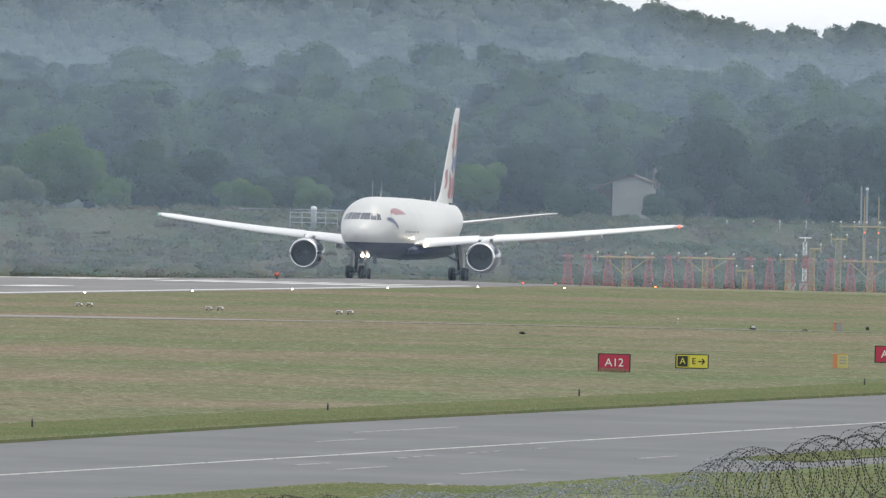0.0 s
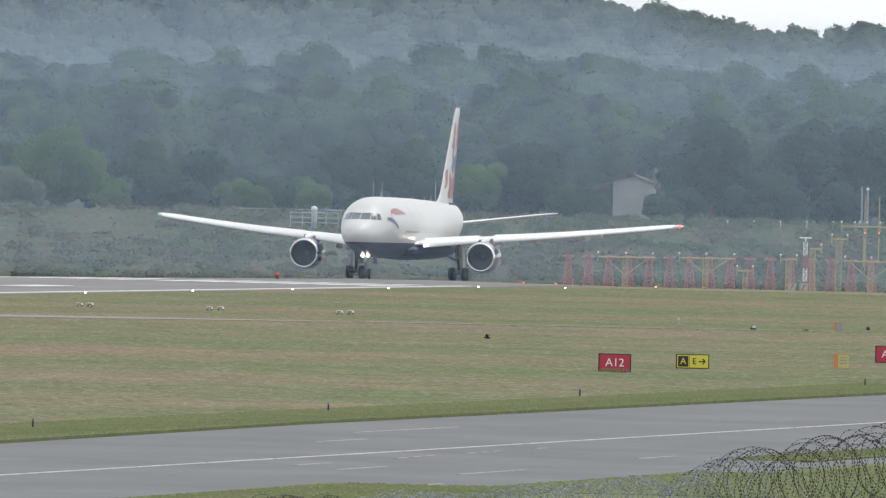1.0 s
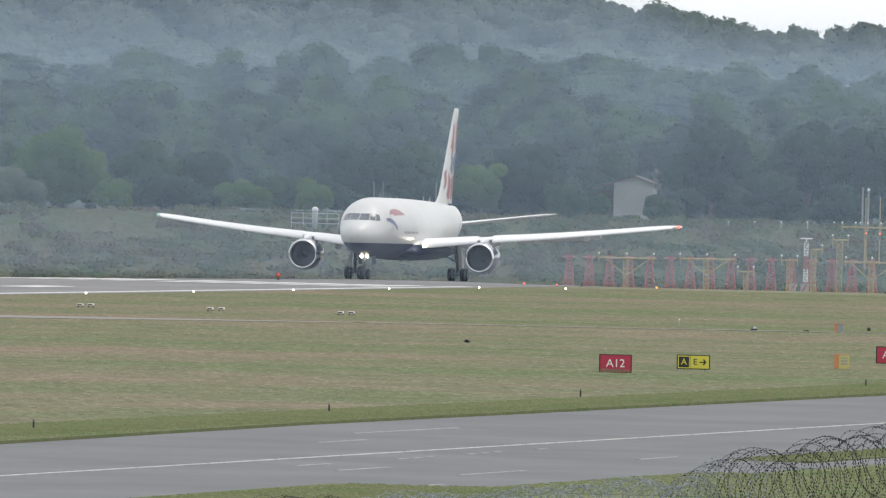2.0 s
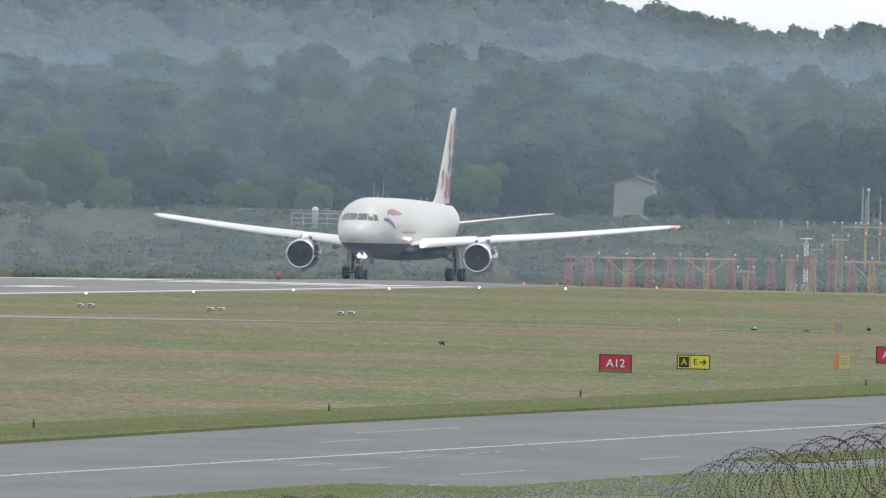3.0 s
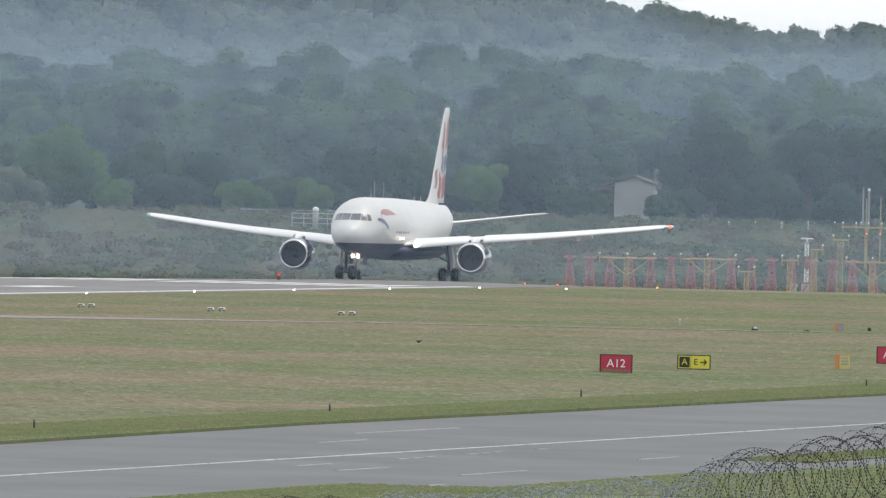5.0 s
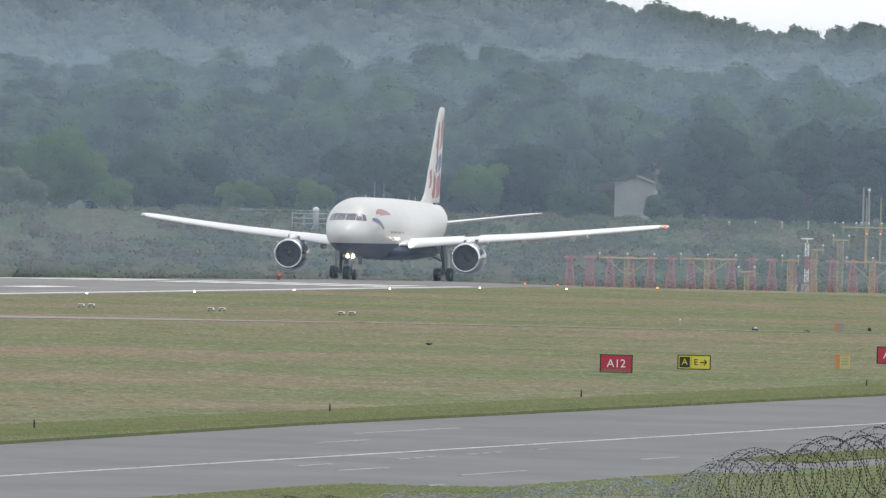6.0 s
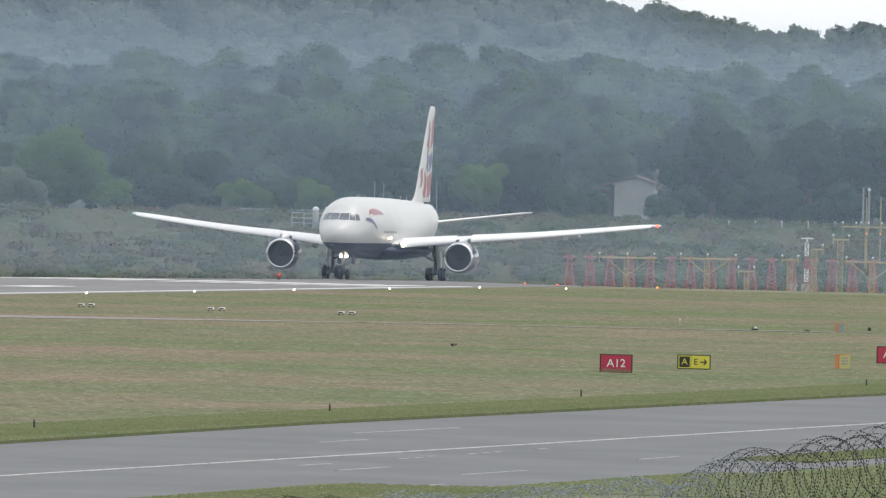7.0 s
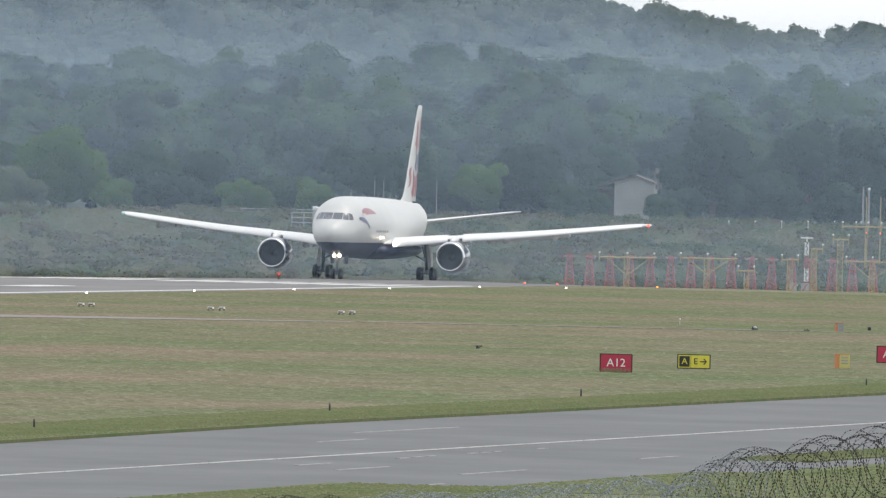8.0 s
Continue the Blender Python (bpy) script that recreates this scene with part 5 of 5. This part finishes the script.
# ---- on the bank: hut, railing, pillar, wall ----
def hut():
    x, y = 19.5, 2757
    z0 = ground_z(x, y)
    root = thing("hut", pose(x, y, z0, 0, 0, -4), "pale rendered gabled hut with a brown tiled roof among the trees", "hut")
    eave, ridge, w, d = 8.7 - z0, 9.25 - z0, 2.05, 6.0
    bm = bmesh.new()
    front = [(-w, 0, -0.3), (w, 0, -0.3), (w, 0, eave - 0.15), (0.1, 0, ridge), (-w, 0, eave)]
    loft(bm, [front, [(p[0], d, p[2]) for p in front]], cap0=True, cap1=True)
    bmesh.ops.recalc_face_normals(bm, faces=bm.faces)
    part("wall", bm, M_RENDERED, root, "pale rendered wall")
    for q in (-1, 1):
        bm = bmesh.new()
        e = eave if q < 0 else eave - 0.15
        a, b = Vector((0.1, 0, ridge + 0.05)), Vector((q * (w + 0.15), 0, e - 0.02))
        loft(bm, [[(a.x, yy, a.z), (b.x, yy, b.z), (b.x, yy, b.z + 0.14), (a.x, yy, a.z + 0.14)] for yy in (-0.3, d + 0.3)], cap0=True, cap1=True)
        bmesh.ops.recalc_face_normals(bm, faces=bm.faces)
        part("roof", bm, M_SLATE, root, "brown tiled roof slope")
    # The dark gap under the lean-to roof is put into its wall colour.
    bm = bmesh.new()
    box(bm, -w - 1.6, -w - 0.005, 1.0, 5.0, -0.3, 3.35, 0.02)
    part("lean_to", bm, M_DARK_WALL, root, "lower lean-to, coloured dark as shade under its roof")
    bm = bmesh.new()
    loft(bm, [[(-w - 2.0, yy, 3.4), (-w, yy, 4.02), (-w, yy, 4.17), (-w - 2.0, yy, 3.55)] for yy in (0.6, 5.3)], cap0=True, cap1=True)
    bmesh.ops.recalc_face_normals(bm, faces=bm.faces)
    part("lean_to_roof", bm, M_SLATE, root, "brown tiled lean-to roof")
    bm = bmesh.new()
    box(bm, 1.95, 2.6, 2.6, 3.4, 3.4, 10.2 - z0, 0.03)
    part("chimney", bm, M_STONE, root, "pale chimney stack")


hut()


def railing(x0, x1, y, z0, z1, posts, rails, label):
    root = thing("railing", pose(x0, y, 0), label, "railing", "railings on the bank")
    for k in range(posts):
        a = (x1 - x0) * k / (posts - 1)
        bm = bmesh.new()
        rod(bm, (a, 0, ground_z(x0 + a, y) - 0.1), (a, 0, z1 + 0.06), 0.05, None, 6)
        part("post", bm, M_GALV, root)
    for k in range(rails):
        z = z1 - (z1 - z0) * k / max(rails - 1, 1) * 0.8
        bm = bmesh.new()
        rod(bm, (0, 0, z), (x1 - x0, 0, z), 0.04, None, 6)
        part("rail", bm, M_GALV, root)


railing(-20.6, -10.0, 2662, 4.2, 5.25, 13, 3, "pale metal railing along the bank top")
railing(-15.2, -10.5, 2628, 3.2, 5.05, 5, 4, "weathered metal railing round a platform on the bank")
railing(-1.5, 1.5, 2660, 4.2, 5.1, 5, 3, "pale metal railing along the bank top")
x, y = -12.86, 2626
rt = thing("pillar", pose(x, y, ground_z(x, y)), "round grey concrete pillar with a domed cap", "pillar")
bm = bmesh.new()
rod(bm, (0, 0, -0.3), (0, 0, 5.45 - ground_z(x, y)), 0.30, None, 20)
part("shaft", bm, M_CONCRETE, rt, "", True)
bm = bmesh.new()
ball(bm, (0, 0, 5.45 - ground_z(x, y)), 0.34, 2, (1, 1, 0.8))
part("cap", bm, M_SIGN_WHITE, rt, "pale domed cap", True)
rt = thing("platform_wall", pose(-15.3, 2631, 0), "low dark brown retaining wall behind the railing on the bank", "wall")
for k in range(5):
    g = ground_z(-15.3 + 1.2 * k, 2631)
    bm = bmesh.new()
    box(bm, 1.2 * k, 1.2 * k + 1.18, 0, 0.5, g - 0.3, 4.3, 0.03)
    part("wall_panel", bm, M_DARK_WALL, rt)
rt = thing("stone_wall", pose(-47, 2664, 0), "long low pale stone wall along the bank top", "wall")
for k in range(34):
    a = k * 1.1
    bm = bmesh.new()
    g = ground_z(-47 + a, 2664)
    top = 4.42 + 0.012 * a + 0.05 * ((k * 7) % 3)
    box(bm, a, a + 1.08, 0, 0.5, g - 0.4, max(top, g + 0.2), 0.04)
    part("stone_block", bm, M_STONE, rt)


# ---- razor wire in the foreground ----
AXIS = [(-2.4, 7.38), (-1.56, 7.46), (-0.89, 7.44), (-0.36, 7.58), (0.31, 7.56), (0.97, 7.66), (1.5, 7.70), (2.23, 7.84), (2.83, 7.78), (3.49, 8.19),
        (4.0, 8.15), (4.45, 8.34), (4.9, 8.40), (5.27, 8.52), (5.81, 8.60), (6.6, 8.66)]


def coil(x0, x1, radius, pitch, seed, mat, label, depth=0.0, sink=0.0):
    rng = random.Random(seed)
    turns = int((x1 - x0) / pitch)
    per = 26
    pts = []
    wob = [rng.uniform(0.88, 1.06) for _ in range(turns + 2)]
    tilt = [rng.uniform(-0.75, 0.75) for _ in range(turns + 2)]
    for i in range(turns * per + 1):
        k, f = divmod(i, per)
        u = i / per
        r = radius * (wob[k] * (1 - f / per) + wob[k + 1] * f / per)
        tl = tilt[k] * (1 - f / per) + tilt[k + 1] * f / per
        x = x0 + pitch * u
        t = 2 * math.pi * u
        top = lerp_table(AXIS, x)[0]
        z = top - sink - radius + r * math.sin(t) * 1.0
        side = r * math.cos(t)
        pts.append(Vector((x + 0.84 * side + tl * 0.28 * math.sin(t) * r / radius, 313 + depth - 0.85 * (x - 2) + 0.55 * side, z)))
    root = thing("razor_wire", pose(0, 0, 0), label, "razor wire", "razor wire coils")
    vs, fs = [], []
    for i, p in enumerate(pts):
        d = (pts[min(i + 1, len(pts) - 1)] - pts[max(i - 1, 0)]).normalized()
        a = d.orthogonal().normalized()
        b = d.cross(a)
        for q in range(4):
            c, s = math.cos(q * math.pi / 2), math.sin(q * math.pi / 2)
            vs.append(p + (a * c + b * s) * 0.0014)
        if i:
            for q in range(4):
                o, w = 4 * (i - 1), 4 * i
                fs.append((o + q, o + (q + 1) % 4, w + (q + 1) % 4, w + q))
    ob = new("wire", mesh_from("wire", np.array([tuple(v) for v in vs]), np.array(fs), mat))
    ob.parent = root
    vs, fs = [], []
    for i in range(len(pts) - 1):
        p, q = pts[i], pts[i + 1]
        d = (q - p)
        steps = max(1, int(d.length / 0.038))
        dn = d.normalized()
        for k in range(steps):
            c = p + d * ((k + 0.5) / steps)
            a = dn.orthogonal().normalized()
            a = Matrix.Rotation(rng.uniform(0, 6.28), 3, dn) @ a
            b = dn.cross(a)
            o = len(vs)
            for v in (c - dn * 0.009 + a * 0.0080, c + dn * 0.009 + a * 0.0080, c + dn * 0.009 - a * 0.0080, c - dn * 0.009 - a * 0.0080,
                      c + b * 0.0080 + dn * 0.010, c - b * 0.0080 - dn * 0.010):
                vs.append(tuple(v))
            fs += [(o, o + 4, o + 2, o + 5), (o + 1, o + 4, o + 3, o + 5)]
    ob = new("barbed_edge", mesh_from("barbed_edge", np.array(vs), np.array(fs), mat))
    ob.parent = root
    ob["kind"] = "stuff"
    return root


coil(2.9, 6.5, 0.48, 0.085, 3, M_RUST, "dark rusted razor wire coil on the boundary fence", 0.0)
coil(3.3, 6.5, 0.38, 0.12, 9, M_RUST, "inner dark razor wire coil on the boundary fence", 0.3, 0.12)
coil(-2.4, -1.2, 0.40, 0.07, 4, M_RUST, "low dark razor wire coil on the boundary fence", 0.0)
coil(-0.95, 3.6, 0.44, 0.062, 5, M_WIRE, "galvanised grey razor wire coil on the boundary fence", -0.6, 0.02)
coil(-0.2, 4.2, 0.34, 0.19, 11, M_WIRE, "loose galvanised razor wire coil on the boundary fence", -0.3, 0.10)
coil(3.6, 6.6, 0.42, 0.2, 12, M_RUST, "second dark razor wire coil on the boundary fence", 0.5, 0.02)
coil(-0.6, 3.4, 0.38, 0.09, 6, M_WIRE, "tangled galvanised razor wire coil on the boundary fence", -0.9, 0.05)


def boundary_fence():
    root = thing("boundary_fence", pose(0, 0, 0), "grey steel boundary fence with posts and rails below the wire", "fence")
    prev = None
    for k in range(7):
        x = -3.0 + 1.7 * k
        y = 313 - 0.85 * (x - 2)
        top = lerp_table(AXIS, x)[0] - 0.88
        bm = bmesh.new()
        rod(bm, (x, y, ground_z(x, y) - 0.2), (x, y, top), 0.05, None, 10)
        part("post", bm, M_GALV, root)
        if prev:
            for dz in (0.0, -0.9, -1.8):
                bm = bmesh.new()
                rod(bm, (*prev[:2], prev[2] + dz), (x, y, top + dz), 0.025, None, 8)
                part("rail", bm, M_GALV, root)
        prev = (x, y, top)
    bm = bmesh.new()
    rod(bm, (4.72, 311.0, 7.0), (5.55, 311.0, 7.95), 0.035, None, 10)
    part("stay", bm, M_GALV, root, "sloping grey steel stay")


boundary_fence()


# ---- the bird ----
def bird():
    root = thing("bird", pose(3.4, 1100, 4.1), "small dark bird flying low over the grass", "bird")
    bm = bmesh.new()
    ball(bm, (0, 0, 0), 0.04, 2, (2.4, 0.9, 0.9))
    ball(bm, (-0.10, 0, 0.012), 0.026, 2)
    rod(bm, (-0.12, 0, 0.01), (-0.145, 0, 0.008), 0.008, 0.001, 6)
    part("body", bm, M_BIRD, root, "", True)
    bm = bmesh.new()
    loft(bm, [[(0.07, -0.014, 0), (0.07, 0.014, 0), (0.07, 0.014, 0.008), (0.07, -0.014, 0.008)],
              [(0.17, -0.032, 0), (0.17, 0.032, 0), (0.17, 0.032, 0.004), (0.17, -0.032, 0.004)]], cap0=True, cap1=True)
    part("tail", bm, M_BIRD, root)
    wings = []
    for q in (1, -1):
        bm = bmesh.new()
        loft(bm, [[(-0.05, 0, 0), (0.04, 0, 0), (0.04, 0, 0.012), (-0.05, 0, 0.014)],
                  [(-0.065, q * 0.09, 0.012), (0.03, q * 0.09, 0.012), (0.03, q * 0.09, 0.020), (-0.065, q * 0.09, 0.024)],
                  [(0.02, q * 0.21, 0.0), (0.045, q * 0.21, 0.0), (0.045, q * 0.21, 0.004), (0.02, q * 0.21, 0.004)]], cap0=True, cap1=True)
        bmesh.ops.recalc_face_normals(bm, faces=bm.faces)
        w = part("wing", bm, M_BIRD, root)
        w.matrix_basis = pose(0, q * 0.015, 0.02)
        wings.append((w, q))
    root.scale = (1.25, 1.25, 1.25)
    return root, wings


BIRD, BIRD_WINGS = bird()

# ---- loose grass, last ----
def stalks(x, y, wide, seed):
    """Dry seeding stalks at a sign's foot."""
    rng = np.random.default_rng(seed)
    k = 160
    px, py = x + rng.normal(0, wide / 2, k), y - 0.3 - rng.random(k) * 0.5
    z = np.array([ground_z(a, b) for a, b in zip(px, py)])
    h, lean = rng.uniform(0.08, 0.26, k), rng.normal(0, 0.06, k)
    v = np.stack([np.stack([px - 0.008, py, z], 1), np.stack([px + 0.008, py, z], 1),
                  np.stack([px + lean + 0.014, py, z + h], 1), np.stack([px + lean - 0.014, py, z + h], 1)], 1).reshape(-1, 3)
    tagged(new("dry_stalks", mesh_from("dry_stalks", v, np.arange(4 * k).reshape(k, 4), M_STALK)), "reddish dry grass stalks at the sign's foot", "grass", kind="stuff")


stalks(9.05, 1407.2, 0.9, 81)
tufts("rough_grass", 31, 330000, (960, 2260), (-298.5, -156), 0.04, 0.20, M_TUFT, "patchy dry grass tufts over the airfield")
tufts("verge_grass", 36, 60000, (940, 1420), (-162, -155), 0.08, 0.10, M_VERGE_TUFT, "green grass thinning out into the dry field", 1.6)
tufts("verge_grass", 37, 16000, (940, 1095), (-155.0, -150.4), 0.18, 0.08, M_VERGE_TUFT, "longer green grass along the taxiway edge", 1.2,
      lambda s: -149.95 - (s - 900) * 0.019)
tufts("verge_grass", 32, 40000, (940, 1420), (-156.5, -153.6), 0.20, 0.08, M_VERGE_TUFT, "longer green grass along the taxiway edge", 1.2)
for seed, count, s_range, n_range in ((33, 40000, (889, 958), (-119.9, -104.0)), (38, 16000, (840, 901), (-124.9, -116.0)), (34, 50000, (958, 1150), (-116.9, -104.0)), (35, 16000, (1004, 1150), (-124.5, -121.4))):
    tufts("verge_grass", seed, count, s_range, n_range, 0.13, 0.08, M_VERGE_TUFT, "longer green grass on the near verge", 1.2)


# ---- what moves ----
def motions():
    def plane_pose(t):
        (u,), (turn,) = lerp_table(ROLLED, t), lerp_table(HEADING, t)
        x, y = START[0] + (END[0] - START[0]) * u, START[1] + (END[1] - START[1]) * u
        rise = 22.76
        h = radians(turn)
        z0, z1 = ground_z(x, y) + 0.03, ground_z(x + rise * math.sin(h), y + rise * math.cos(h)) + 0.03
        return pose(x, y, z0) @ pose(0, 0, 0, 0, 0, -turn) @ pose(0, 0, 0, math.degrees(math.atan((z1 - z0) / rise)), 0, 0)

    times = [k / 10 for k in range(81)]
    walk(PLANE, [(t, plane_pose(t)) for t in times[::2]])
    way = math.dist(START, END)
    for ob, x, y, r in WHEELS:
        walk(ob, [(t, pose(x, y, r, math.degrees(lerp_table(ROLLED, t)[0] * way / r))) for t in times])
    # the rudder swings to port and back
    foot, head = [Vector((0, fin_at(z)[0] + (fin_at(z)[1] - fin_at(z)[0]) * HINGE, z)) for z in (7.5, 15.0)]
    swing = [(0.0, 0), (3.0, 1), (4.5, 2.5), (6.0, 6.5), (6.7, 7), (7.1, 6), (7.6, 2), (8.0, 0.5)]
    walk(RUDDER, [(t, Matrix.Translation(foot) @ Matrix.Rotation(-radians(lerp_table(swing, t)[0]), 4, head - foot) @ Matrix.Translation(-foot)) for t in times[::2]])
    # the bird crosses to and fro; its wings beat slowly
    flight = [(0.0, 3.38, 4.07), (0.5, 2.75, 3.95), (1.0, 1.91, 3.85), (1.5, 1.47, 3.75), (2.2, 0.85, 3.68), (3.0, -0.02, 3.64), (3.5, -0.55, 3.72),
              (4.0, -0.86, 3.75), (4.5, -1.03, 3.73), (5.2, -0.98, 3.62), (5.8, -0.75, 3.58), (6.2, -0.38, 3.56), (6.5, -0.06, 3.55), (7.0, 0.44, 3.56), (7.5, 0.98, 3.52),
              (8.0, 1.48, 3.49)]
    turns = [(0.0, 15), (3.0, 20), (3.8, 50), (4.6, 90), (5.4, 140), (6.2, 165), (8.0, 170)]
    walk(BIRD, [(t, pose(x, 1100, z, 0, 0, -lerp_table(turns, t)[0])) for t, x, z in flight])
    beat = [(0.0, 8), (0.2, -30), (0.4, -32), (0.6, -6), (0.8, 2), (1.0, 28), (1.3, -28), (1.6, -4), (1.9, 28), (2.2, -28), (2.5, 2), (2.8, -10), (3.0, -34),
            (3.2, -32), (3.4, -4), (3.6, 10), (3.8, 24), (4.0, 20), (4.3, -28), (4.6, 4), (4.9, 26), (5.2, -26), (5.5, 4), (5.8, -28), (6.0, -4), (6.4, 18), (6.6, 4),
            (6.8, -20), (7.0, -22), (7.2, -2), (7.4, 34), (7.6, 30), (7.8, -30), (8.0, -30)]
    for ob, q in BIRD_WINGS:
        walk(ob, [(t, pose(0, q * 0.015, 0.02, q * a)) for t, a in beat])


motions()
